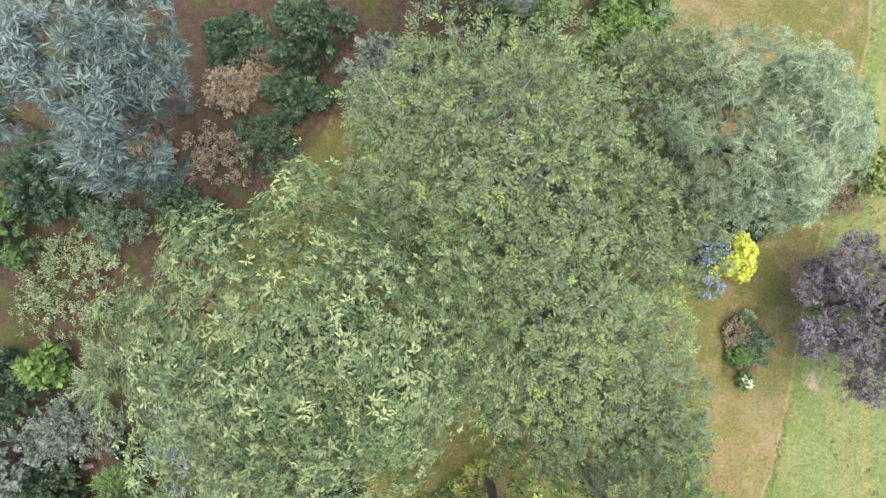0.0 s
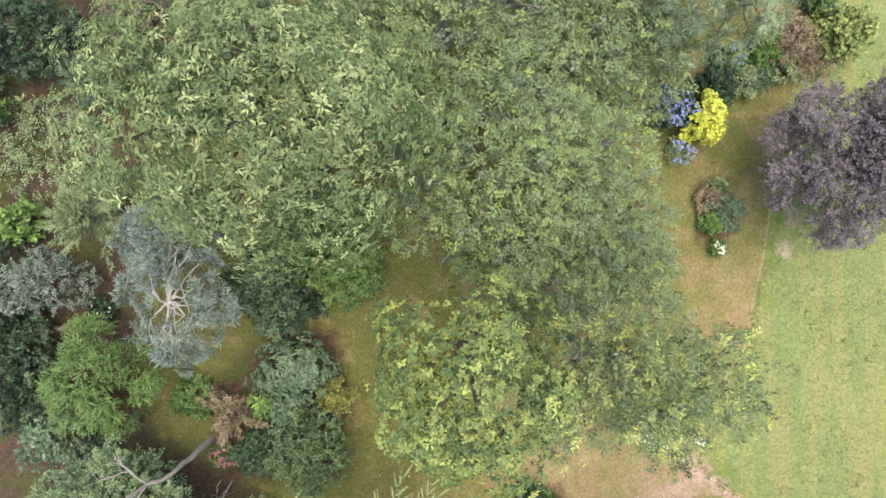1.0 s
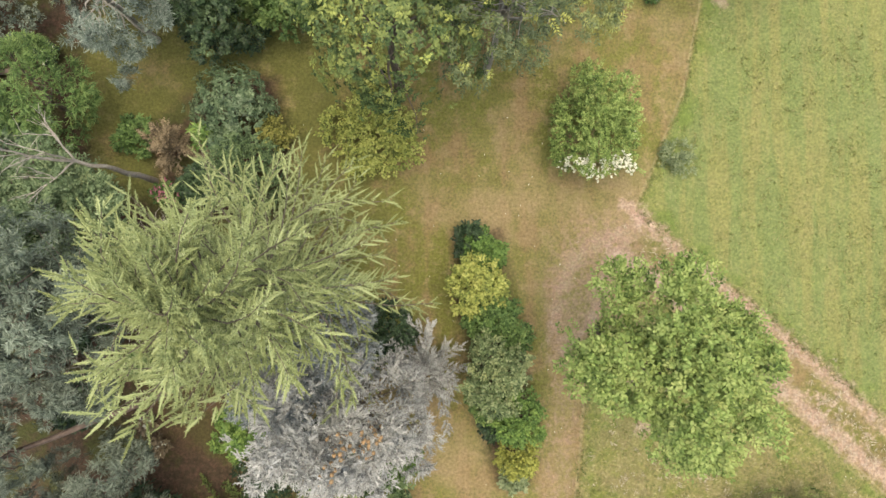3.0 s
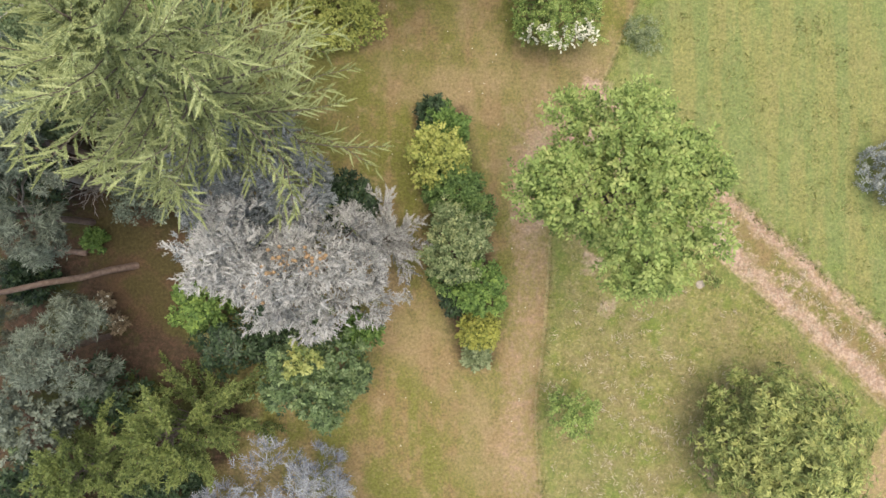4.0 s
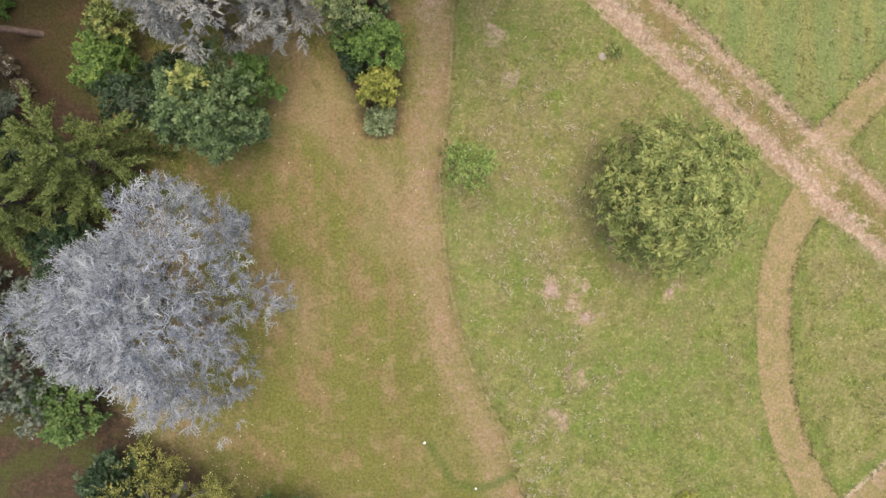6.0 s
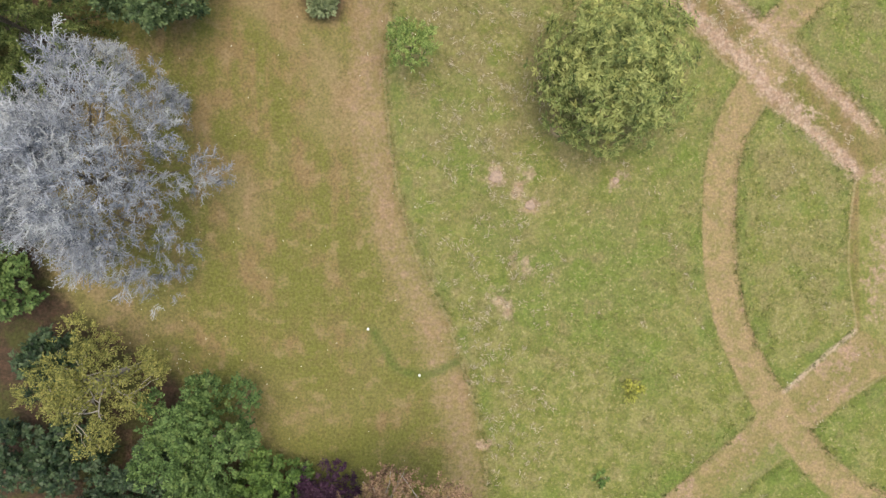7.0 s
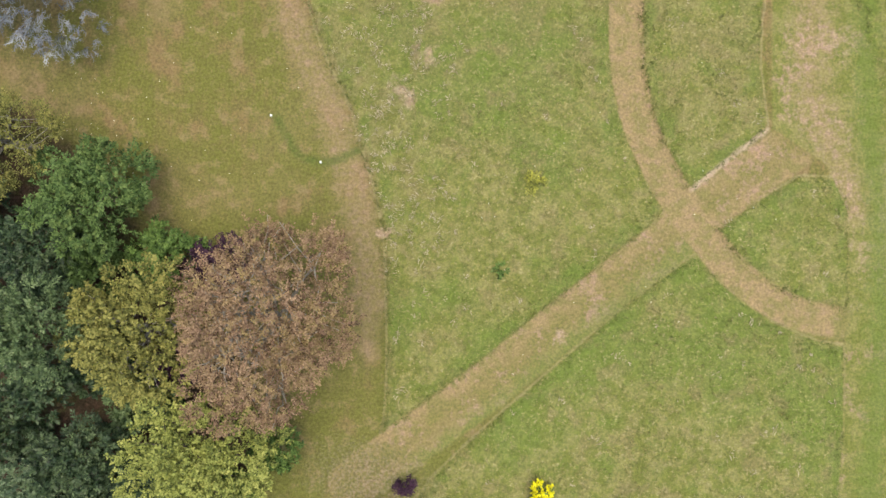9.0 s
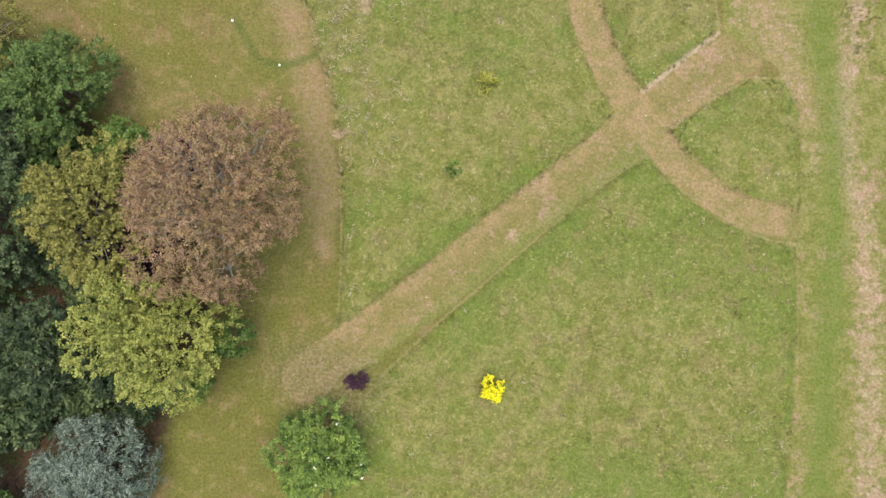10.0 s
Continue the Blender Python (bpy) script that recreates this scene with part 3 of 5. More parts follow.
sd_scar = np.maximum.reduce([r - np.hypot(GX - a, GY - b) for a, b, r in SCARS])
sd_fork = 0.24 - np.minimum(line_distance(GX, GY, FORK_TRACKS[0]), line_distance(GX, GY, FORK_TRACKS[1]))
sd_scruff = 2.0 - np.hypot((GX - 11.9) * 0.8, (GY + 19.4) * 0.7)
sd_chalk = 0.1 - line_distance(GX, GY, [(28.9, -45.85), (30.5, -44.5), (32.4, -43.05)])
sd_bare = 0.75 - line_distance(GX, GY, BARE_BAND)
sd_worn = 0.75 - line_distance(GX, GY, LAWN_EDGE - [0.95, 0.0]) - np.clip((-51 - GY) * 0.3, 0, 3)
sd_litter = np.maximum.reduce([area_distance(GX, GY, m) for m in (WOOD, *BEDS)])
sd_strip = GX - np.interp(GY, [-64, -57, -47, -44.6, -43, -36, -33.5, 20], [35.2, 35.8, 36.1, 35.0, 32.6, 32.6, 36, 60])
sd_north = area_distance(GX, GY, [(p[0], p[1]) for p in MEADOW_NORTH])
sd_lush = 0.55 - line_distance(GX, GY, smooth_line([(36.4, -66), (37.2, -57), (37.55, -52), (37.5, -46.6), (37.0, -42), (36.8, -30)]))
dryness = np.interp(GY, [-62, -46, -32, -18], [0.0, 0.12, 0.85, 0.7]) * (sd_north < 0)
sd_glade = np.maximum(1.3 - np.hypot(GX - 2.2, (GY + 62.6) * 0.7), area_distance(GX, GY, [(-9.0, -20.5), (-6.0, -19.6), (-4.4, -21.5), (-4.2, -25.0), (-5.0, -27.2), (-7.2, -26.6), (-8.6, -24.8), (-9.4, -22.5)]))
sd_junction = 1.5 - np.hypot((GX - 14.6) * 0.6 + (GY + 59.6) * 0.3, (GY + 59.4) * 0.8)
sd_track = 1.2 - line_distance(GX, GY, smooth_line([(13.6, -17.8), (15.6, -19.3), (18.9, -22.2), (22.1, -25.0), (24.9, -27.5), (27.2, -29.7), (29.4, -31.7), (31.9, -34.0)]))
# where the lawn is coloured darker: the clearing's shade, and on to the north
clearing = np.maximum(0.9 * np.clip((3.0 - GX) / 3.0, 0, 1) * np.clip((GY + 18.5) / 2.0, 0, 1), 0.6 * np.clip((GY + 9.0) / 3.0, 0, 1))
# greener grass to the south; beside the north-west wood, shade painted as darker green
greener_and_shade = np.maximum(np.interp(GY, [-62, -50, -40, -34], [0.9, 0.8, 0.45, 0.0]), 0.75 * np.clip((4.0 - GX) / 3.0, 0, 1) * np.clip((GY + 18.5) / 2.0, 0, 1))
sd_pink = 0.42 - line_distance(GX, GY, smooth_line([(38.9, -66), (39.0, -57), (38.9, -52.5), (38.2, -49.5), (38.0, -46), (38.6, -42), (38.6, -30)]))
sd_corner = area_distance(GX, GY, [(33.2, -34), (33.4, -43.2), (35.6, -46.6), (36.0, -51.5), (36.9, -51.5), (36.6, -44), (36.2, -34)])
cross_path = (GX - 23.15) * -0.64 + (GY + 52.4) * 0.77 + np.clip((GX - 29) * 0.7, 0, 2.5)
sd_mark = 0.16 - line_distance(GX, GY, smooth_line([(9.9, -42.6), (10.45, -43.6), (11.2, -44.5), (12.4, -44.7), (13.7, -44.15)]))
RNG = rng_of(5)
rough_z = np.array([noise.noise((a * 0.35, b * 0.35, 3.0)) for a, b in zip(GX.ravel(), GY.ravel())]).reshape(GX.shape)
fine_z = RNG.normal(0, 1, GX.shape)
tall = np.clip(sd_meadow / 0.22, 0, 1)
GZ = 0.03 * rough_z + tall * (0.085 + 0.018 * fine_z) + np.clip(sd_litter, 0, 1) * 0.02 * fine_z - 0.03 * np.clip(sd_rut / 0.2, 0, 1)
ny, nx = GX.shape
idx = np.arange(ny * nx).reshape(ny, nx)
quads = np.stack([idx[:-1, :-1], idx[:-1, 1:], idx[1:, 1:], idx[1:, :-1]], -1).reshape(-1, 4)


def ground_material():
    m, nt, bs = nodes_of("ground_grass_and_earth")
    pos = nt.nodes.new("ShaderNodeNewGeometry").outputs["Position"]
    ragged = math_node(nt, "MULTIPLY", math_node(nt, "SUBTRACT", noise_node(nt, 2.2, 6.0, 0.7, pos), 0.5), 1.0)
    wide = noise_node(nt, 0.16, 4.0, 0.55, pos)
    patch = noise_node(nt, 0.55, 5.0, 0.62, pos)
    tuft = noise_node(nt, 3.2, 5.0, 0.7, pos)
    grain = noise_node(nt, 8.0, 4.0, 0.7, pos)
    speck = noise_node(nt, 6.5, 3.0, 0.7, pos)
    blotch = noise_node(nt, 1.3, 4.0, 0.65, pos)
    # stretched streaks along the mower's way
    mp = nt.nodes.new("ShaderNodeMapping")
    mp.inputs["Rotation"].default_value = (0, 0, radians(-14))
    mp.inputs["Scale"].default_value = (1.3, 0.12, 1)
    nt.links.new(pos, mp.inputs[0])
    streak = noise_node(nt, 1.0, 3.0, 0.5, mp.outputs[0])

    def blend(fac, a, b):
        return mix_node(nt, fac, a, b)

    def edge(name, soft, jag):
        return step_node(nt, math_node(nt, "ADD", attr_node(nt, name), math_node(nt, "MULTIPLY", ragged, jag)), -soft, soft)

    mixed = math_node(nt, "ADD", math_node(nt, "MULTIPLY", patch, 0.62), math_node(nt, "MULTIPLY", streak, 0.38))
    lawn = blend(step_node(nt, mixed, 0.39, 0.56), LAWN_STRAW, LAWN_GREEN)
    lawn = blend(math_node(nt, "MULTIPLY", step_node(nt, wide, 0.48, 0.66), 0.7), lawn, LAWN_PALE)
    lawn = blend(math_node(nt, "MULTIPLY", step_node(nt, tuft, 0.48, 0.75), 0.55), lawn, LAWN_PALE)
    # greener southern lawn, and the painted shade beside the wood
    lawn = blend(math_node(nt, "MULTIPLY", attr_node(nt, "greener_and_shade"), step_node(nt, math_node(nt, "ADD", patch, math_node(nt, "MULTIPLY", attr_node(nt, "greener_and_shade"), 0.12)), 0.40, 0.60)), lawn, LAWN_GREEN)
    # shade on the clearing, put into the lawn colour as olive
    lawn = blend(math_node(nt, "MULTIPLY", attr_node(nt, "clearing"), step_node(nt, patch, 0.3, 0.62)), lawn, LAWN_OLIVE)
    meadow = blend(step_node(nt, blotch, 0.42, 0.60), MEADOW_GREEN, MEADOW_LIGHT)
    meadow = blend(math_node(nt, "MULTIPLY", step_node(nt, wide, 0.44, 0.62), 0.7), meadow, MEADOW_FRESH)
    meadow = blend(math_node(nt, "MULTIPLY", edge("sd_north", 1.5, 2.0), 0.7), meadow, MEADOW_NORTHERN)
    meadow = blend(math_node(nt, "MULTIPLY", math_node(nt, "MULTIPLY", attr_node(nt, "dryness"), step_node(nt, patch, 0.36, 0.60)), 0.75), meadow, MEADOW_DRY)
    sway = noise_node(nt, 0.9, 3.0, 0.55, pos)
    meadow = blend(math_node(nt, "MULTIPLY", step_node(nt, sway, 0.53, 0.66), 0.5), meadow, MEADOW_DRY)
    meadow = blend(math_node(nt, "MULTIPLY", step_node(nt, math_node(nt, "SUBTRACT", 1.0, sway), 0.54, 0.68), 0.5), meadow, MEADOW_FRESH)
    meadow = blend(math_node(nt, "MULTIPLY", step_node(nt, tuft, 0.55, 0.72), 0.5), meadow, MEADOW_STRAW)
    meadow = blend(math_node(nt, "MULTIPLY", step_node(nt, math_node(nt, "SUBTRACT", 1.0, tuft), 0.55, 0.75), 0.4), meadow, MEADOW_DARK)
    meadow = blend(math_node(nt, "MULTIPLY", step_node(nt, speck, 0.56, 0.70), 0.75), meadow, MEADOW_STRAW)
    meadow = blend(math_node(nt, "MULTIPLY", step_node(nt, math_node(nt, "SUBTRACT", 1.0, speck), 0.55, 0.70), 0.35), meadow, MEADOW_DARK)
    north = blend(step_node(nt, streak, 0.4, 0.62), MEADOW_NORTHERN, MEADOW_LIGHT)
    meadow = blend(math_node(nt, "MULTIPLY", edge("sd_north", 1.5, 2.0), 0.72), meadow, north)
    lawn = blend(math_node(nt, "MULTIPLY", step_node(nt, blotch, 0.52, 0.68), 0.6), lawn, LAWN_PALE)
    lawn = blend(math_node(nt, "MULTIPLY", step_node(nt, math_node(nt, "SUBTRACT", 1.0, blotch), 0.52, 0.68), 0.5), lawn, LAWN_OLIVE)
    lawn = blend(math_node(nt, "MULTIPLY", step_node(nt, speck, 0.58, 0.72), 0.4), lawn, LAWN_PALE)
    # the clearing's painted shade again, in a deeper tone
    lawn = blend(math_node(nt, "MULTIPLY", attr_node(nt, "clearing"), math_node(nt, "ADD", 0.35, math_node(nt, "MULTIPLY", step_node(nt, patch, 0.4, 0.6), 0.4))), lawn, LAWN_SHADE)
    path = blend(step_node(nt, blotch, 0.42, 0.60), PATH_TAN, PATH_OLIVE)
    core = step_node(nt, math_node(nt, "ADD", attr_node(nt, "sd_path"), math_node(nt, "MULTIPLY", ragged, 2.4)), 0.1, 1.0)
    path = blend(math_node(nt, "MULTIPLY", core, 0.45), path, LAWN_GREEN)
    path = blend(math_node(nt, "MULTIPLY", step_node(nt, math_node(nt, "ADD", math_node(nt, "MULTIPLY", patch, 0.5), math_node(nt, "MULTIPLY", tuft, 0.5)), 0.49, 0.62), 0.75), path, RUT_PINK)
    lower = math_node(nt, "SUBTRACT", 1.0, step_node(nt, math_node(nt, "ADD", attr_node(nt, "cross_path"), math_node(nt, "MULTIPLY", ragged, 2.0)), -0.7, 0.3))
    path = blend(math_node(nt, "MULTIPLY", lower, 0.62), path, MEADOW_FRESH)
    arc = blend(step_node(nt, blotch, 0.42, 0.62), PATH_TAN, PATH_OLIVE)
    arc = blend(math_node(nt, "MULTIPLY", step_node(nt, tuft, 0.5, 0.7), 0.5), arc, RUT_PINK)
    rut = blend(step_node(nt, tuft, 0.40, 0.66), RUT_PINK, RUT_PALE)
    litter = blend(step_node(nt, tuft, 0.42, 0.62), LITTER_BROWN, LITTER_RED)
    litter = blend(step_node(nt, patch, 0.46, 0.62), litter, MOSS)
    strip = blend(step_node(nt, blotch, 0.42, 0.6), MEADOW_GREEN, MEADOW_LIGHT)
    strip = blend(math_node(nt, "MULTIPLY", step_node(nt, math_node(nt, "ADD", math_node(nt, "MULTIPLY", patch, 0.6), math_node(nt, "MULTIPLY", tuft, 0.4)), 0.52, 0.62), 0.65), strip, RUT_PINK)
    strip = blend(math_node(nt, "MULTIPLY", math_node(nt, "MULTIPLY", edge("sd_corner", 0.7, 3.0), step_node(nt, math_node(nt, "ADD", math_node(nt, "MULTIPLY", patch, 0.55), math_node(nt, "MULTIPLY", tuft, 0.45)), 0.46, 0.60)), 0.32), strip, rut)
    strip = blend(math_node(nt, "MULTIPLY", edge("sd_bare", 0.9, 3.6), 0.55), strip, blend(step_node(nt, tuft, 0.42, 0.64), PATH_TAN, RUT_PINK))
    strip = blend(math_node(nt, "MULTIPLY", edge("sd_pink", 0.5, 4.6), 0.55), strip, rut)
    strip = blend(math_node(nt, "MULTIPLY", edge("sd_lush", 0.5, 3.0), 0.65), strip, LUSH)

    rim = math_node(nt, "SUBTRACT", 0.3, math_node(nt, "ABSOLUTE", math_node(nt, "SUBTRACT", attr_node(nt, "sd_meadow"), 0.35)))
    meadow = blend(math_node(nt, "MULTIPLY", step_node(nt, math_node(nt, "ADD", rim, math_node(nt, "MULTIPLY", math_node(nt, "SUBTRACT", patch, 0.52), 4.0)), -0.1, 0.6), 0.6), meadow, LUSH)
    col = blend(edge("sd_meadow", 0.12, 0.25), lawn, meadow)
    worn = blend(step_node(nt, tuft, 0.40, 0.66), PATH_TAN, RUT_PINK)
    col = blend(math_node(nt, "MULTIPLY", edge("sd_worn", 0.6, 2.8), 0.5), col, worn)
    pale = math_node(nt, "SUBTRACT", 0.07, math_node(nt, "ABSOLUTE", math_node(nt, "ADD", attr_node(nt, "sd_meadow"), 0.08)))
    col = blend(math_node(nt, "MULTIPLY", step_node(nt, math_node(nt, "ADD", pale, math_node(nt, "MULTIPLY", ragged, 0.25)), -0.03, 0.05), 0.4), col, MEADOW_STRAW)
    col = blend(math_node(nt, "MULTIPLY", edge("sd_mark", 0.2, 0.6), 0.85), col, MEADOW_DARK)
    col = blend(edge("sd_strip", 0.1, 0.2), col, strip)
    fading = math_node(nt, "SUBTRACT", 1.0, step_node(nt, math_node(nt, "ADD", attr_node(nt, "sd_strip"), math_node(nt, "MULTIPLY", ragged, 1.5)), -0.9, 0.5))
    col = blend(math_node(nt, "MULTIPLY", edge("sd_path", 0.12, 0.4), fading), col, path)
    col = blend(math_node(nt, "MULTIPLY", edge("sd_arc", 0.1, 0.2), fading), col, arc)
    col = blend(math_node(nt, "MULTIPLY", edge("sd_scar", 0.25, 2.4), 0.6), col, rut)
    col = blend(math_node(nt, "MULTIPLY", edge("sd_chalk", 0.1, 0.3), 0.7), col, RUT_PALE)
    scruff = blend(step_node(nt, tuft, 0.42, 0.6), RUT_PINK, PATH_OLIVE)
    col = blend(math_node(nt, "MULTIPLY", edge("sd_scruff", 0.9, 2.5), 0.5), col, scruff)
    col = blend(math_node(nt, "MULTIPLY", edge("sd_fork", 0.4, 2.4), 0.5), col, rut)
    between = step_node(nt, math_node(nt, "ADD", math_node(nt, "MULTIPLY", attr_node(nt, "sd_track"), 0.12), math_node(nt, "ADD", math_node(nt, "MULTIPLY", patch, 0.5), math_node(nt, "MULTIPLY", tuft, 0.5))), 0.62, 0.74)
    col = blend(math_node(nt, "MULTIPLY", math_node(nt, "MULTIPLY", edge("sd_track", 0.2, 0.5), between), 0.7), col, rut)
    col = blend(math_node(nt, "MULTIPLY", edge("sd_rut", 0.3, 1.9), 0.75), col, rut)
    col = blend(edge("sd_litter", 0.5, 1.2), col, litter)
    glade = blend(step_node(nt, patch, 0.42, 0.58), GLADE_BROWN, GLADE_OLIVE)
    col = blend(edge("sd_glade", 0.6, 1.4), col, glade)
    rough = blend(step_node(nt, speck, 0.42, 0.62), LAWN_OLIVE, JUNCTION_GREY)
    col = blend(math_node(nt, "MULTIPLY", edge("sd_junction", 0.7, 2.5), 0.55), col, rough)
    col = mix_node(nt, 0.52, col, ramp_node(nt, grain, [(0.30, (0.35, 0.36, 0.36)), (0.5, (0.95, 0.95, 0.95)), (0.72, (1.7, 1.62, 1.5))]), "MULTIPLY")
    nt.links.new(col, bs.inputs["Base Color"])
    bs.inputs["Roughness"].default_value = 0.95
    bs.inputs["Specular IOR Level"].default_value = 0.1
    bump = nt.nodes.new("ShaderNodeBump")
    bump.inputs["Strength"].default_value = 0.9
    bump.inputs["Distance"].default_value = 0.06
    nt.links.new(math_node(nt, "ADD", grain, math_node(nt, "MULTIPLY", tuft, 1.5)), bump.inputs["Height"])
    nt.links.new(bump.outputs[0], bs.inputs["Normal"])
    return m


LAWN_STRAW, LAWN_GREEN, LAWN_PALE, LAWN_OLIVE = (0.205, 0.147, 0.072), (0.140, 0.142, 0.038), (0.260, 0.194, 0.108), (0.116, 0.113, 0.036)
MEADOW_GREEN, MEADOW_LIGHT, MEADOW_FRESH = (0.150, 0.163, 0.043), (0.213, 0.203, 0.077), (0.122, 0.168, 0.036)
LUSH = (0.118, 0.165, 0.036)
# dark lawn colour that stands in for shade on the clearing
LAWN_SHADE = (0.108, 0.108, 0.034)
MEADOW_NORTHERN = (0.160, 0.190, 0.070)
MEADOW_DRY = (0.205, 0.165, 0.085)
MEADOW_STRAW, MEADOW_DARK = (0.320, 0.280, 0.148), (0.088, 0.120, 0.030)
PATH_TAN, PATH_OLIVE = (0.275, 0.205, 0.108), (0.210, 0.182, 0.075)
RUT_PINK, RUT_PALE = (0.350, 0.230, 0.180), (0.460, 0.345, 0.275)
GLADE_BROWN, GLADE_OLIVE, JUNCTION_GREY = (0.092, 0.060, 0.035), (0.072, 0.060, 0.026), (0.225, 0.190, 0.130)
LITTER_BROWN, LITTER_RED, MOSS = (0.055, 0.040, 0.026), (0.085, 0.052, 0.036), (0.062, 0.064, 0.023)

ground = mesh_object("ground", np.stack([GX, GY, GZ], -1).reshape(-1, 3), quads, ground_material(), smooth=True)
for key, values in (("sd_path", sd_path), ("sd_arc", sd_arc), ("sd_meadow", sd_meadow), ("sd_rut", sd_rut), ("sd_litter", sd_litter), ("sd_strip", sd_strip), ("sd_scar", sd_scar), ("sd_fork", sd_fork), ("sd_worn", sd_worn), ("sd_north", sd_north), ("sd_lush", sd_lush), ("dryness", dryness), ("sd_mark", sd_mark), ("sd_pink", sd_pink), ("sd_corner", sd_corner), ("cross_path", cross_path), ("greener_and_shade", greener_and_shade), ("clearing", clearing), ("sd_track", sd_track), ("sd_glade", sd_glade), ("sd_junction", sd_junction), ("sd_scruff", sd_scruff), ("sd_bare", sd_bare), ("sd_chalk", sd_chalk)):
    layer = ground.data.attributes.new(key, "FLOAT", "POINT")
    layer.data.foreach_set("value", np.clip(values, -3, 3).astype(np.float32).ravel())
tagged(ground, "dry mown lawn and green rough meadow with worn tan tracks", "ground", kind="structure")


def ground_height(x, y):
    j = np.clip(np.searchsorted(GX[0], x), 0, nx - 1)
    i = np.clip(np.searchsorted(GY[:, 0], y), 0, ny - 1)
    return GZ[i, j], i, j


def meadow_grass():
    """Tussocks of longer blades all over the unmown meadow."""
    r = rng_of(21)
    n = 40000
    x, y = r.uniform(10, 42, n), r.uniform(-68, 16, n)
    z, i, j = ground_height(x, y)
    keep = (sd_meadow[i, j] > 0.02) & (sd_scar[i, j] < 0) & (r.random(n) < 0.35 + 0.65 * (rough_z[i, j] > 0.0))
    x, y, z = x[keep], y[keep], z[keep]
    per = 4
    b = np.repeat(np.stack([x, y, z - 0.03], 1), per, 0)
    k = len(b)
    b[:, :2] += r.normal(0, 0.05, (k, 2))
    way = unit(np.stack([r.normal(0, 0.8, k), r.normal(0, 0.8, k), r.uniform(0.25, 0.9, k)], 1))
    L = r.uniform(0.10, 0.24, k)
    g = foliage("meadow_grass", b, way, unit(r.normal(0, 1, (k, 3)) + [0, 0, 0.8]), L, 0.035, LEAF["straw"], None, fold=0.1)
    tagged(g, "rough tussocky meadow grass, green with straw seed heads", "grass", kind="stuff")


def border_grass():
    """A fringe of uncut blades where the meadow meets the mown paths and the lawn."""
    r = rng_of(23)
    n = 80000
    x, y = r.uniform(10, 37, n), r.uniform(-66, -8, n)
    z, i, j = ground_height(x, y)
    d = sd_meadow[i, j]
    keep = (d > -0.06) & (d < 0.2)
    x, y, z = x[keep], y[keep], z[keep]
    b = np.repeat(np.stack([x, y, z - 0.02], 1), 3, 0)
    k = len(b)
    b[:, :2] += r.normal(0, 0.04, (k, 2))
    way = unit(np.stack([r.normal(0, 0.7, k), r.normal(0, 0.7, k), r.uniform(0.3, 0.9, k)], 1))
    g = foliage("border_grass", b, way, unit(r.normal(0, 1, (k, 3))), r.uniform(0.12, 0.22, k), 0.03, LEAF["fringe"], None, fold=0.1)
    tagged(g, "uncut green grass fringe along the mown path edges", "grass", kind="stuff")


def straw_tufts():
    """Flattened pale tufts of dead grass, thickest near the lawn's edge and the ruts."""
    r = rng_of(24)
    near = r.normal(0, 1, (230, 2)) * [1.3, 6.0] + [15.6, -42.0]
    mid = r.normal(0, 1, (150, 2)) * [2.2, 3.0] + [15.0, -31.5]
    wide = r.uniform((11.5, -66), (36, -22), (220, 2))
    ruts = RUT_LOWER[r.integers(0, len(RUT_LOWER) - 18, 90)] + r.normal(0, 0.5, (90, 2)) + [0.5, 0.5]
    p = np.concatenate([near, mid, wide, ruts])
    z, i, j = ground_height(p[:, 0], p[:, 1])
    keep = (sd_meadow[i, j] > 0.1) | (sd_track[i, j] > 0)
    p, z = p[keep], z[keep]
    per = 9
    n = len(p)
    lay = np.repeat(r.uniform(0, 6.28, n), per) + r.normal(0, 0.6, n * per)
    size = np.repeat(r.uniform(0.5, 1.3, n), per)
    b = np.repeat(np.stack([p[:, 0], p[:, 1], z + 0.03], 1), per, 0)
    b[:, :2] += r.normal(0, 0.09, (n * per, 2)) * size[:, None]
    way = np.stack([np.cos(lay), np.sin(lay), r.uniform(0.0, 0.35, n * per)], 1)
    g = foliage("straw_tufts", b, way, unit(r.normal(0, 0.4, (n * per, 3)) + [0, 0, 1.0]), 0.2 * size * r.uniform(0.6, 1.2, n * per), 0.03, LEAF["dead"], None, fold=0.1)
    tagged(g, "pale flattened tufts of dead straw in the meadow", "grass", kind="stuff")


def lawn_daisies():
    """Small white flowers scattered over the mown lawn."""
    r = rng_of(22)
    spots = np.concatenate([r.uniform((-1, -56), (14, -30), (70, 2)), r.normal((2.0, -44.3), (1.8, 1.4), (60, 2)), r.uniform((-2, -30), (12, -12), (70, 2)), r.uniform((12, -56), (34, -20), (60, 2))])
    z, i, j = ground_height(spots[:, 0], spots[:, 1])
    keep = sd_litter[i, j] < 0
    spots, z = spots[keep], z[keep]
    b = np.repeat(np.stack([spots[:, 0], spots[:, 1], z + 0.035], 1), 5, 0)
    a = np.tile(np.arange(5) * 1.2566, len(spots)) + np.repeat(r.uniform(0, 6, len(spots)), 5)
    g = foliage("daisies", b, np.stack([np.cos(a), np.sin(a), 0 * a + 0.1], 1), np.tile([0, 0, 1.0], (len(b), 1)), 0.024, 0.018, LEAF["white"], None)
    tagged(g, "tiny white daisies scattered over the mown lawn", "flowers", kind="stuff")


# ---- trees and shrubs of the wood and the lawn's edge ----
meadow_grass()
border_grass()
straw_tufts()
lawn_daisies()

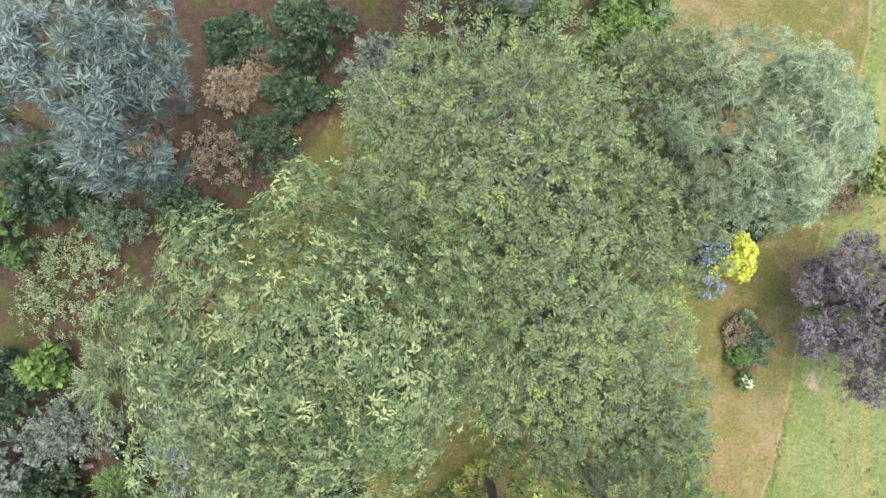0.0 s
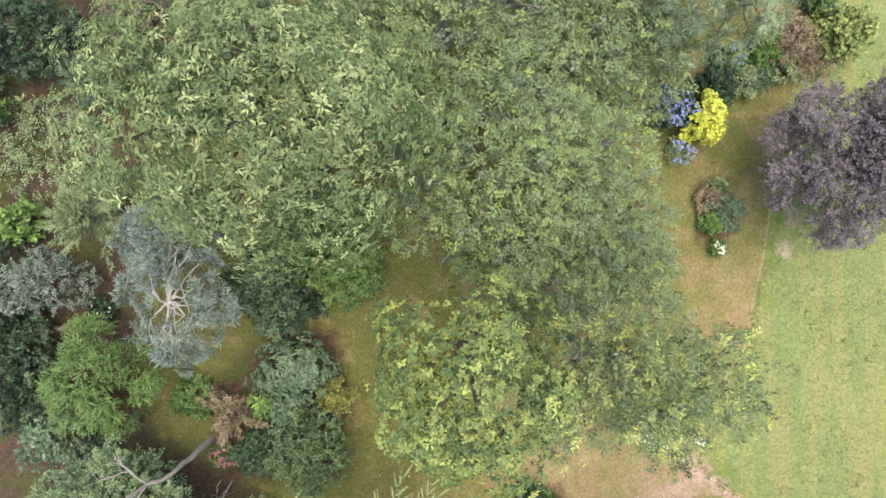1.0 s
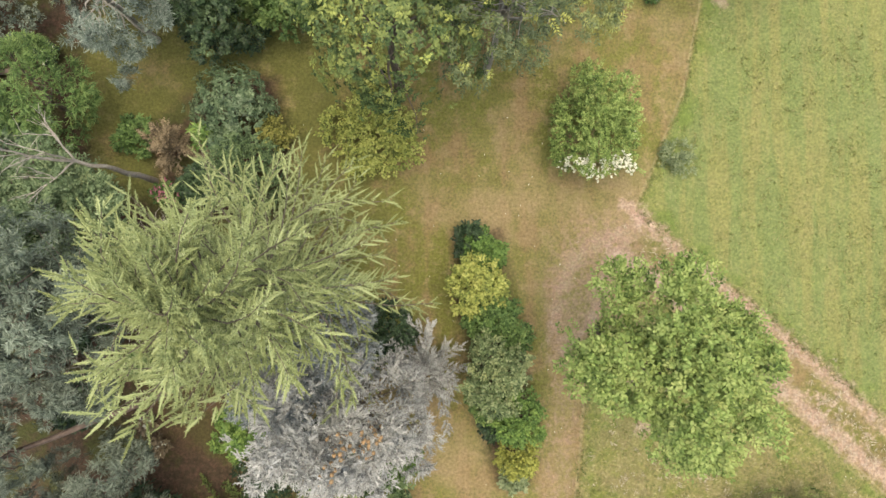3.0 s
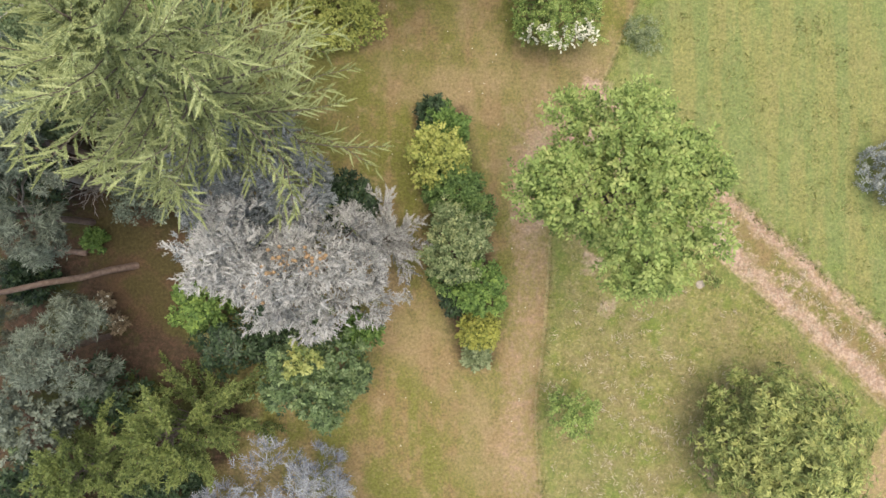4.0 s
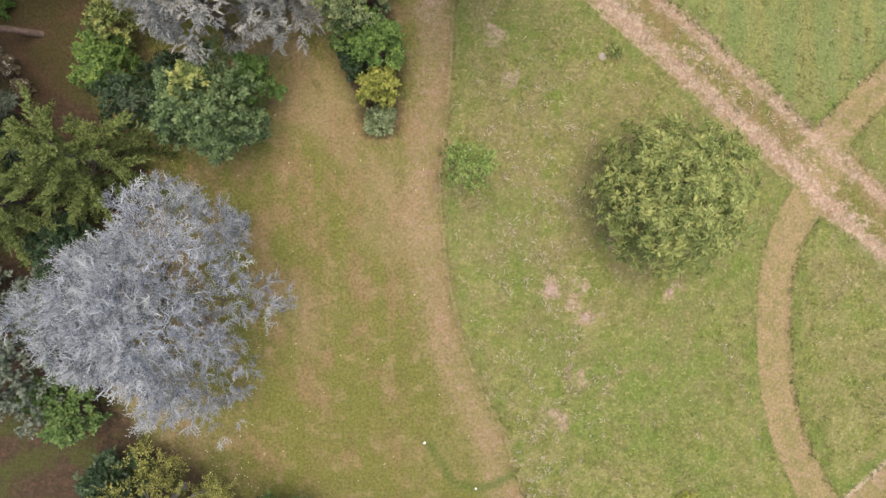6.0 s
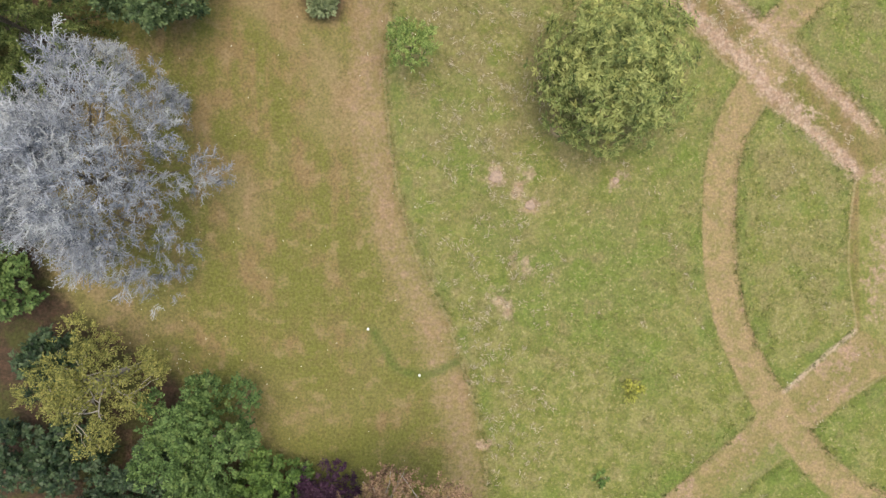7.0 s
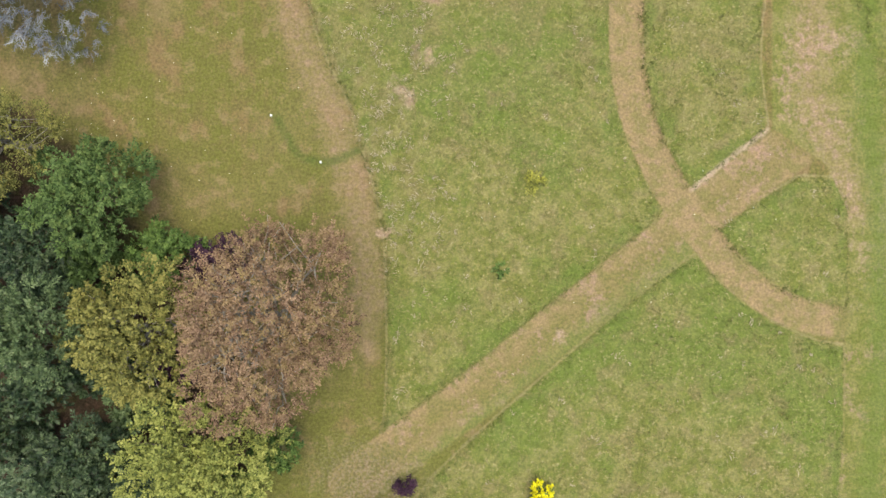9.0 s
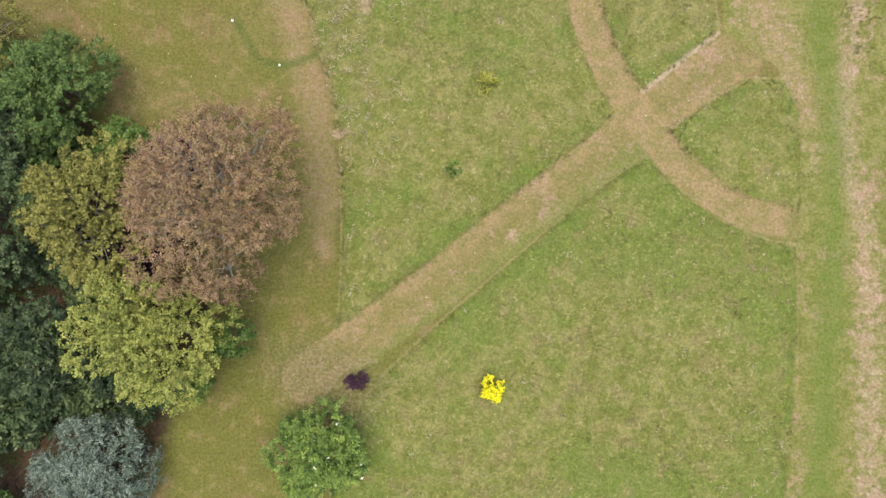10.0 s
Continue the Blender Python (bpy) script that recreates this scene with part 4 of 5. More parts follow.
pine("tall blue-green pine leaning over the brown woodland floor", -10.2, 5.6, 12.6, 3.4, 6.5, "pineblue", 1250, 3, lobes=34, lobe=0.24, length=0.25, width=0.036, per=40, lean=(0.8, -1.2), trunk=0.28, uneven=0.24)
broadleaf("ornamental_tree", "large tree with whorls of long pale-tipped leaves", -3.1, -3.0, 14.4, 4.55, 6.0, "big", 0.15, 0.046, 5600, 9, 0.26, True, 0.52, seed=4, limbs=11, twigs=40,
          uneven=0.17, droop=0.5, lobes=40, lobe=0.27, cover=0.4, inner=0.25)
broadleaf("birch_tree", "wide grey-green tree with bare pale twigs showing", 2.2, 2.8, 8.6, 5.3, 2.0, "fine", 0.18, 0.062, 3000, 11, 0.5, False, 0.42, seed=5, uneven=0.2, limbs=12, twigs=110, bark=BARK_PALE, lobes=30, lobe=0.32)
broadleaf("birch_tree", "grey-green tree with fine leaves and yellowing shoots", 4.7, -3.2, 8.4, 4.7, 2.0, "fine", 0.17, 0.06, 2600, 11, 0.46, False, 0.54, seed=6, limbs=12, twigs=110, bark=BARK_PALE, lobes=30, lobe=0.32)
broadleaf("birch_tree", "small grey-green tree growing beside the lawn", 7.5, -6.5, 7.4, 3.2, 1.4, "fine", 0.16, 0.06, 1400, 11, 0.42, False, 0.35, seed=66, limbs=8, twigs=20)
broadleaf("weeping_pear_tree", "rounded silver-green tree of narrow hanging leaves", 11.2, 3.4, 10.4, 3.2, 2.5, "pear", 0.30, 0.04, 1500, 6, 0.30, True, 0.4, seed=7, droop=0.55, limbs=9, twigs=12, uneven=0.05, lobes=60, lobe=0.2, cover=0.45, low=-0.9, comb=5, comb_length=0.12)
broadleaf("oak_tree", "oak with clustered leaves and yellow young shoots", 2.9, -10.7, 12.2, 3.25, 4.0, "oak", 0.125, 0.06, 2100, 11, 0.25, True, 0.58, seed=8, limbs=10, twigs=24, lobes=34, lobe=0.26, uneven=0.24, cover=0.22)
broadleaf("ash_tree", "open grey-green tree with yellow shoots at its edge", 6.9, -9.9, 13.6, 2.7, 3.5, "ash", 0.14, 0.05, 1350, 13, 0.45, False, 0.45, seed=9, limbs=9, twigs=40, bark=BARK_PALE, uneven=0.3, lobes=22, lobe=0.34)
broadleaf("purple_beech", "purple-leaved beech with drooping outer twigs beside the meadow", 18.4, -2.9, 6.8, 3.0, 1.0, "purple", 0.11, 0.058, 4200, 12, 0.42, inner=0.3, seed=10, limbs=12, twigs=60, uneven=0.16, droop=0.3, lobes=34, lobe=0.27, cover=0.5)

BED = "shrubs of the garden borders"


def shrub(label, x, y, top, radius, leaf, seed, length=0.15, width=0.075, clumps=170, per=26, size=None, name="shrub", **more):
    more.setdefault("group", BED)
    length, width = length * 1.15, width * 1.2
    return broadleaf(name, label, x, y, top, radius, more.pop("bottom", 0.0), leaf, length, width, int(clumps * (1.7 if not more.get("rosette") else 1.2)), per if more.get("rosette") else max(8, per // 2), size or min(0.4, 0.14 + radius * 0.13), seed=seed, limbs=more.pop("limbs", 4),
                     twigs=more.pop("twigs", 5), lobes=more.pop("lobes", 12), category="shrub", trunk=more.pop("trunk", 0.03), **more)


broadleaf("birch_tree", "slender grey-green tree between its larger neighbours", 7.6, 0.8, 7.6, 3.2, 1.6, "fine", 0.17, 0.06, 1300, 11, 0.44, False, 0.35, seed=67, limbs=9, twigs=20, bark=BARK_PALE, lobes=20, lobe=0.34)
broadleaf("birch_tree", "grey-green tree growing close to the silver tree", 8.9, 5.6, 6.6, 2.5, 1.2, "fine", 0.17, 0.06, 850, 11, 0.44, False, 0.35, seed=68, limbs=8, twigs=20, bark=BARK_PALE, lobes=20, lobe=0.34)
shrub("lemon-yellow golden shrub at the lawn's edge", 13.45, -0.85, 2.1, 1.0, "lemon", 31, 0.15, 0.09, 170, 14, rosette=True)
shrub("dark shrub covered with blue flowers", 12.2, -0.3, 1.9, 0.85, "dark", 32, blossom=("blue", 320, lambda p: p[:, 2] > 0.4, 0.11))
shrub("low blue-flowered shrub beside the lawn", 12.75, -2.1, 0.8, 0.6, "wispy", 33, 0.12, 0.05, 60, 20, uneven=0.3, blossom=("blue", 60, lambda p: p[:, 2] > 0.2, 0.09))
shrub("low blue-flowered shrub beside the lawn", 19.2, 4.8, 1.1, 0.7, "mid", 34, blossom=("blue", 90, lambda p: p[:, 2] > 0.3, 0.10))
shrub("tan and olive feathery shrub in the border", 17.6, 2.6, 1.7, 1.3, "rust", 35, 0.10, 0.03, 200, 26, young=0.0)
shrub("green shrub with yellowish leaves in the border", 19.7, 2.9, 2.2, 1.2, "chest", 36, young=0.3)
shrub("bright green low shrub in the border", 16.3, 2.3, 1.3, 0.8, "bright", 37, clumps=90)
shrub("grey-green low shrub in the border", 15.6, 1.2, 0.9, 0.8, "wispy", 38, clumps=90)
shrub("dark green shrub in the shade of trees", 14.2, 0.6, 1.4, 0.9, "dark", 39, clumps=110)
shrub("red-leaved low shrub in the small bed", 14.2, -4.3, 0.7, 0.6, "rust", 40, 0.12, 0.05, 60, 20)
shrub("blue-green shrub in the small bed", 14.9, -4.8, 0.9, 0.8, "rhodo", 41, 0.12, 0.05, 70, 22, uneven=0.45)
shrub("bright green low plants in the small bed", 14.25, -5.3, 0.6, 0.45, "bright", 42, clumps=50)
shrub("little white-flowered plant at the bed's end", 14.6, -6.45, 0.5, 0.3, "mid", 43, clumps=24, blossom=("white", 30, lambda p: p[:, 2] > 0.1, 0.10))
shrub("big rounded shrub with white flowers along its lower side", 11.45, -12.75, 3.2, 2.15, "maple", 44, 0.1, 0.055, 520, 28, young=0.2, stretch=0.75,
      blossom=("white", 260, lambda p: ((p[:, 1] < -1.45) & (np.abs(p[:, 0]) < 1.5) & (p[:, 2] < 2.2)) | ((p[:, 0] > 1.1) & (p[:, 1] < -0.2) & (np.sin(p[:, 1] * 37.0) > 0.985)), 0.085))

pine("blue-green pine with a bare whorl of pale boughs on top", -7.9, -8.5, 5.1, 2.35, 2.0, "pine", 640, 12, BARK_PALE, lobes=15, lobe=0.32, hole=0.36, fork_at=4.85, limbs=14, twigs=20, trunk=0.12, uneven=0.36, stretch=0.85)
pine("smaller blue-green pine growing against its neighbour", -9.2, -6.0, 4.3, 1.4, 1.4, "pine", 260, 13, lobes=9, trunk=0.08)
conifer("feathery_shrub", "tall sage-green feathery shrub with arching stems", -12.0, -5.3, 3.6, 1.7, 0.3, "wispy", 46, 12, 12, 0.12, 0.5, seed=14, rise=0.8, droop=0.5, category="shrub", group=BED, width=0.3, start=0.15)
shrub("green bracken and brambles on the woodland floor", -15.0, -2.2, 0.6, 2.6, "wispy", 45, 0.14, 0.05, 200, 20, uneven=0.4, young=0.3)
shrub("dark bluish shrub among the bracken", -12.7, 0.6, 1.9, 1.15, "rhodo", 46, 0.10, 0.04, 130, 26)
shrub("dark green holly-like shrub under the pine", -15.2, 2.3, 2.6, 1.9, "dark", 47, clumps=230)
shrub("bright green large-leaved shrub in the wood", -15.6, -5.4, 2.2, 0.9, "bright", 48, 0.18, 0.10, 100, 18, young=0.4)
shrub("grey-green shrub on the reddish woodland floor", -14.1, -7.8, 3.2, 1.5, "pinegrey", 49, 0.12, 0.05, 200, 24)
shrub("dark shrub low on the woodland floor", -15.5, -10.3, 2.0, 1.4, "dark", 50)
broadleaf("japanese_maple", "fresh green feathery maple beside the lawn", -11.7, -11.7, 3.9, 1.95, 0.4, "mid", 0.32, 0.05, 420, 8, 0.4, True, 0.1, seed=15, limbs=8, twigs=16, uneven=0.4, lobes=18, lobe=0.34, cover=0.15, droop=0.2, outward=0.9, comb=4, comb_length=0.11)
shrub("dark green spreading shrub beside the pine", -4.8, -8.0, 4.0, 1.9, "dark", 51, 0.14, 0.07, 420, 24, young=0.4)
shrub("olive-green shrub at the clearing", -1.9, -7.4, 3.0, 1.5, "mid", 52, young=0.4, clumps=240, uneven=0.25)
shrub("green shrub under the large tree", -3.2, -5.9, 4.2, 2.2, "mid", 145, 0.14, 0.06, 330, 24, young=0.3, uneven=0.25)
shrub("white-flowered low plant in the wood", -12.6, -9.2, 0.8, 0.5, "dark", 53, clumps=40, blossom=("white", 25, lambda p: p[:, 2] > 0.2, 0.08))
shrub("brambles with tan leaves on the woodland floor", -8.6, 3.4, 0.5, 1.4, "rust", 54, 0.12, 0.05, 120, 18, uneven=0.3)
shrub("green bramble thicket in the wood", -6.6, 4.0, 0.7, 1.3, "dark", 55, 0.12, 0.06, 120, 20, young=0.5, uneven=0.4)
shrub("green bramble thicket in the wood", -10.6, 1.6, 0.6, 1.1, "dark", 56, 0.12, 0.06, young=0.5, uneven=0.4, clumps=80)
shrub("bright green shrub between the trees", 8.2, 8.0, 3.0, 1.6, "bright", 57, young=0.4)
shrub("grey shrub at the wood's edge", -1.5, 6.6, 3.4, 1.6, "pinegrey", 58)
pine("grey-green pine standing behind the birches", 1.8, 10.4, 9.5, 3.2, 3.0, "pinegrey", 700, 16, lobes=18, lobe=0.36)

# the round bed on the clearing
shrub("glossy blue-green rhododendron in the round bed", -4.1, -11.8, 2.3, 1.75, "rhodo", 60, 0.16, 0.06, 330, 14, rosette=True, uneven=0.08, young=0.35)
shrub("dense green clipped dome in the round bed", -3.4, -14.9, 3.6, 1.65, "laurel", 61, 0.07, 0.04, 420, 40, uneven=0.05, inner=0.05, lobes=26)
conifer("feathery_shrub", "rusty tan feathery shrub in the round bed", -6.8, -13.5, 2.0, 1.1, 0.2, "rust", 30, 10, 12, 0.13, 0.4, seed=62, rise=0.6, droop=0.4, category="shrub", group=BED, width=0.3, start=0.15, uneven=0.35)
shrub("bright green star-leaved plant in the round bed", -5.4, -13.0, 1.9, 0.55, "bright", 63, 0.3, 0.07, 16, 11, rosette=True, young=0.3)
shrub("bluish star-leaved plant in the round bed", -4.5, -13.4, 1.8, 0.8, "rhodo", 64, 0.3, 0.07, 26, 11, rosette=True)
shrub("olive low shrub at the round bed's edge", -2.5, -12.9, 1.2, 0.8, "olive", 65, clumps=70)
shrub("dark green shrub in the round bed", -5.6, -15.2, 1.6, 1.1, "dark", 67)
shrub("pink-flowered low plant in the round bed", -7.4, -15.5, 0.8, 0.55, "mid", 68, clumps=40, blossom=("pink", 60, lambda p: p[:, 2] > 0.2, 0.10))
shrub("low green shrub at the lawn's edge", -8.7, -12.9, 0.9, 0.9, "mid", 69, clumps=80)


def dead_tree(x, y):
    """A bleached bare tree, leaning far over, that forks again and again."""
    e = thing("dead_tree", "bleached bare dead tree leaning over the wood", "tree", x, y)
    r = rng_of(70)
    paths, radii = [], []

    def fork(p, d, long, rad, level):
        q = p + d * long
        m = bent(p, q, long * 0.03, 5, long * 0.02, r)
        paths.append(m)
        radii.append(np.linspace(rad, rad * 0.55, 5))
        if level:
            for _ in range(4 if level > 1 else 3):
                k = r.integers(2, 5)
                fork(m[k], unit(d + r.normal(0, 0.45, 3) * [1, 1, 0.6]), long * r.uniform(0.5, 0.8), rad * 0.5, level - 1)

    fork(np.array([0, 0, 4.0]), unit(np.array([-0.35, -0.05, 1.0])), 2.6, 0.085, 3)
    v, f = tube_arrays(bent((0, 0, -0.05), (0, 0, 4.05), 0, 6, 0.03, r), np.linspace(0.15, 0.088, 6), 8)
    mesh_object("trunk", v, f, BARK_BLEACHED, e, smooth=True)
    for path, rad in zip(paths, radii):
        v, f = tube_arrays(path, rad, 5)
        mesh_object("branch", v, f, BARK_BLEACHED, e, smooth=True)


dead_tree(-8.0, -14.85)


def bare_brush(x, y, top, radius, seed):
    """A leafless tangle of thin grey-brown branches."""
    e = thing("bare_shrub", "leafless grey-brown shrub of tangled thin branches", "shrub", x, y)
    r = rng_of(seed)
    for k in range(26):
        a, q = k * 2.4 + r.normal(0, 0.3), r.uniform(0.4, 1.0)
        tip = np.array([np.cos(a) * radius * q, np.sin(a) * radius * q, top * (1.1 - 0.6 * q)])
        path = bent((0, 0, 0.02), tip, top * 0.22, 7, 0.05, r)
        v, f = tube_arrays(path, np.linspace(0.028, 0.008, 7), 5)
        stem = mesh_object("branch", v, f, BARK_BLEACHED, e, smooth=True)
        for _ in range(3):
            p0 = path[r.integers(2, 6)]
            end = p0 + unit(tip - path[1] + r.normal(0, 0.6, 3)) * radius * r.uniform(0.25, 0.5)
            end[2] = max(end[2], 0.05)
            v, f = tube_arrays(bent(p0, end, 0.05, 5, 0.03, r), np.linspace(0.012, 0.005, 5), 4)
            mesh_object("twig", v, f, BARK_BLEACHED, stem, smooth=True)


bare_brush(-7.6, -17.7, 2.6, 1.7, 77)
bare_brush(-7.9, -20.6, 3.0, 1.6, 78)

broadleaf("sycamore_tree", "pale green tree with soft clustered leaves in the wood", -10.2, -17.0, 6.4, 3.1, 1.6, "sage", 0.14, 0.07, 2500, 11, 0.4, seed=17, limbs=11, twigs=16, young=0.1, lobes=30, lobe=0.32)
pine("grey-green pine with tufted shoots in the wood", -8.6, -19.4, 10.6, 2.7, 5.5, "pinesage", 700, 18, lobes=22, lobe=0.27, uneven=0.2)
shrub("grey-green thicket on the woodland floor", -5.7, -20.9, 2.6, 1.5, "pinesage", 144, 0.14, 0.05, 190, 22, uneven=0.4)
shrub("grey-green thicket on the woodland floor", -6.3, -18.6, 3.0, 1.5, "wispy", 143, 0.12, 0.06, 200, 20, uneven=0.4)
conifer("golden_larch", "tall pale yellow-green conifer with long finger-like shoots", -0.8, -18.6, 15.8, 3.6, 4.0, "larch", 170, 26, 22, 0.072, 0.66, seed=19, rise=0.25, droop=0.15, profile=0.5, spread=1.15,
        young=0.6, trunk=0.2, width=0.32, uneven=0.2, start=0.04, bend=0.8, core=0.9, lean=(0.2, -0.9))
shrub("low lime-green shrub under the oak", 1.8, -12.7, 1.2, 2.2, "lime", 71, 0.14, 0.08, 260, 22, uneven=0.25)

# the long island bed
shrub("dark green shrub at the island bed's end", 6.15, -17.7, 1.2, 0.85, "dark", 72, clumps=80, young=0.0)
shrub("fresh green shrub in the island bed", 6.7, -18.3, 1.7, 0.95, "bright", 73, clumps=120)
shrub("golden yellow-green shrub in the island bed", 6.25, -19.6, 3.3, 1.2, "lime", 74, 0.14, 0.08, 190, 20, young=0.2)
shrub("dark shrub in the island bed", 6.95, -20.9, 2.4, 1.15, "mid", 75, young=0.2)
shrub("mixed grey-green shrub in the island bed", 7.0, -23.3, 4.0, 1.55, "pale", 76, 0.12, 0.065, 300, 24, young=0.45, stretch=0.8)
shrub("green shrub in the island bed", 7.8, -25.2, 3.0, 1.2, "bright", 77, 0.13, 0.07, 190, 22, young=0.2)
shrub("dark low shrub in the island bed", 7.0, -25.6, 1.6, 0.8, "dark", 78, clumps=90)
shrub("golden orange-tinged shrub in the island bed", 8.0, -26.9, 2.5, 0.85, "gold", 79, 0.13, 0.075, 130, 20)
shrub("dark green shrub in the island bed", 7.75, -21.9, 2.4, 0.9, "mid", 140, 0.12, 0.06, 90, 22, young=0.3)
shrub("green shrub in the island bed", 6.6, -24.6, 2.2, 0.8, "mid", 141, 0.12, 0.06, 70, 22, young=0.4)
shrub("pale green low plant at the island bed's tip", 7.95, -28.15, 0.9, 0.65, "wispy", 80, 0.16, 0.09, 60, 14)

broadleaf("maple_tree", "fresh green maple standing by the worn track", 11.8, -21.7, 10.9, 3.05, 5.8, "maple", 0.15, 0.075, 2900, 10, 0.42, False, 0.5, seed=20, cover=0.45, inner=0.35, lobes=24, lobe=0.32, limbs=7, twigs=12, uneven=0.28, fork_at=6.2, stretch=1.3)

# the silver firs and what grows round them
broadleaf("silver_fir", "blue-grey fir with dense stiff shoots", -0.35, -21.6, 8.6, 2.6, 0.6, "firblue", 0.27, 0.05, 1350, 6, 0.36, True, seed=21, droop=0.0, limbs=10, twigs=10, uneven=0.26,
          lobes=50, lobe=0.22, cover=0.25, inner=0.25, outward=0.9, comb=5, comb_length=0.085, trunk=0.14)
broadleaf("silver_fir", "silver-grey fir carrying orange-brown cones near its top", 1.35, -24.2, 10.4, 2.45, 0.8, "fir", 0.27, 0.05, 1700, 6, 0.36, True, seed=22, droop=0.0, limbs=12, twigs=10, uneven=0.26, stretch=1.45, turn=-0.15,
          lobes=56, lobe=0.21, cover=0.25, inner=0.25, outward=0.9, comb=5, comb_length=0.085, trunk=0.16, cones=(120, [(0.25, 0.25), (1.05, 0.4), (-0.5, -0.65)]))
conifer("silver_fir", "low silver-grey fir bough spread over the lawn", 4.1, -23.1, 3.4, 2.1, 0.3, "fir", 36, 15, 16, 0.11, 0.5, seed=23, rise=0.25, droop=0.3, profile=0.7, spread=1.1,
        trunk=0.07, width=0.34, uneven=0.35, start=0.15, bend=0.5, core=0.7)
shrub("dark evergreen shrub behind the firs", 2.3, -21.6, 3.0, 1.3, "dark", 81)
shrub("bright green broad-leaved shrub beside the firs", -3.7, -25.7, 2.2, 1.25, "bright", 82, 0.14, 0.08, 190, 20, young=0.3)
shrub("yellowish shrub beside the firs", -3.2, -24.2, 2.6, 0.9, "chest", 83, young=0.4, clumps=90)
shrub("dark bluish rhododendron beside the firs", -2.5, -27.5, 2.8, 1.35, "dark", 84, 0.15, 0.055, 200, 14, rosette=True)
shrub("dark shrub in the firs' shade", -0.6, -26.9, 2.2, 1.3, "dark", 85)
shrub("large mid-green laurel with glossy leaves", 1.35, -28.3, 5.0, 2.05, "laurel", 86, 0.15, 0.07, 460, 26, young=0.25, bottom=0.2)
shrub("yellow-green shrub growing through the laurel", 1.1, -27.6, 5.4, 0.95, "chest", 87, young=0.5, clumps=110)
shrub("green laurel shoot beside its larger neighbour", 2.9, -26.9, 3.6, 0.9, "bright", 88, clumps=110)
shrub("yellow-flowered shrub in the wood", -5.9, -19.9, 2.0, 0.55, "gold", 89, clumps=50, young=0.0)
shrub("low green seedling on the woodland floor", -8.6, -23.0, 0.7, 0.5, "bright", 90, clumps=40)
pine("grey-green pine with bare lower twigs in the wood", -8.2, -20.6, 8.4, 2.3, 4.2, "pinegrey", 440, 124, lobes=18, lobe=0.28, twigs=30, bark=BARK_PALE)
pine("old pine with grey-green tufts leaning over the wood", -8.9, -22.2, 8.0, 2.3, 3.6, "pinegrey", 480, 24, lobes=18, lobe=0.28, twigs=24)
pine("pine with a long bare leaning reddish trunk", -7.0, -24.1, 7.0, 2.2, 4.4, "pinegrey", 440, 25, lobes=18, lobe=0.28, lean=(-4.2, -1.3), trunk=0.13, fork_at=5.4)
pine("grey-green pine among the conifers", -8.2, -27.2, 5.4, 2.1, 1.8, "pinegrey", 500, 26, lobes=18, lobe=0.28)
shrub("dark rhododendron under the pines", -7.6, -29.4, 2.4, 1.5, "dark", 91, 0.2, 0.06, 150, 12, rosette=True)
conifer("cypress_tree", "yellow-green conifer with drooping feathery sprays", -3.5, -30.2, 5.8, 2.5, 0.3, "cypress", 66, 20, 14, 0.14, 0.45, seed=27, rise=0.3, droop=0.5, profile=0.6, young=0.45, trunk=0.12, width=0.45, uneven=0.22, core=0.5, flat_needles=1.0)
conifer("cypress_tree", "green conifer with drooping feathery sprays", -7.2, -31.7, 5.2, 2.2, 0.3, "cypress", 58, 18, 14, 0.14, 0.45, seed=28, rise=0.3, droop=0.5, profile=0.6, young=0.2, trunk=0.12, width=0.45, uneven=0.22, core=0.5, flat_needles=1.0)
shrub("dark shrub between the conifers", -5.4, -33.6, 2.0, 1.5, "dark", 92)
shrub("green bramble thicket beside the cedar", -6.2, -36.2, 1.6, 1.6, "pinegrey", 93)
broadleaf("blue_cedar", "large blue cedar with star-like frosted shoots", -0.85, -36.15, 8.0, 4.05, -3.4, "cedar", 0.44, 0.04, 1900, 4, 0.42, True, 0.4, seed=29, droop=0.02, limbs=9, twigs=8, fork_at=2.0, uneven=0.24,
          lobes=44, lobe=0.24, cover=0.5, inner=0.3, low=-0.2, outward=1.1, comb=6, comb_length=0.16, trunk=0.2)
broadleaf("chestnut_tree", "rounded sweet chestnut with yellowish flower tassels on the meadow", 20.15, -31.75, 5.5, 3.4, -0.9, "chest", 0.24, 0.056, 2000, 12, 0.2, True, 0.5, seed=30, droop=0.05, limbs=10, twigs=12, uneven=0.06, lobes=80, lobe=0.16, cover=0.7, low=-0.3, trunk=0.16)
shrub("small open green sapling in the meadow", 11.75, -30.4, 2.8, 1.1, "maple", 94, 0.11, 0.05, 110, 18, bottom=0.8, inner=0.4, group="")
broadleaf("blue_spruce", "dense rounded blue spruce on the meadow", 27.0, -20.1, 2.8, 1.75, -2.0, "domespruce", 0.15, 0.035, 900, 14, 0.25, True, seed=31, low=-0.1, droop=-0.1, limbs=5, twigs=0, uneven=0.05, lobes=24, lobe=0.3, trunk=0.09)

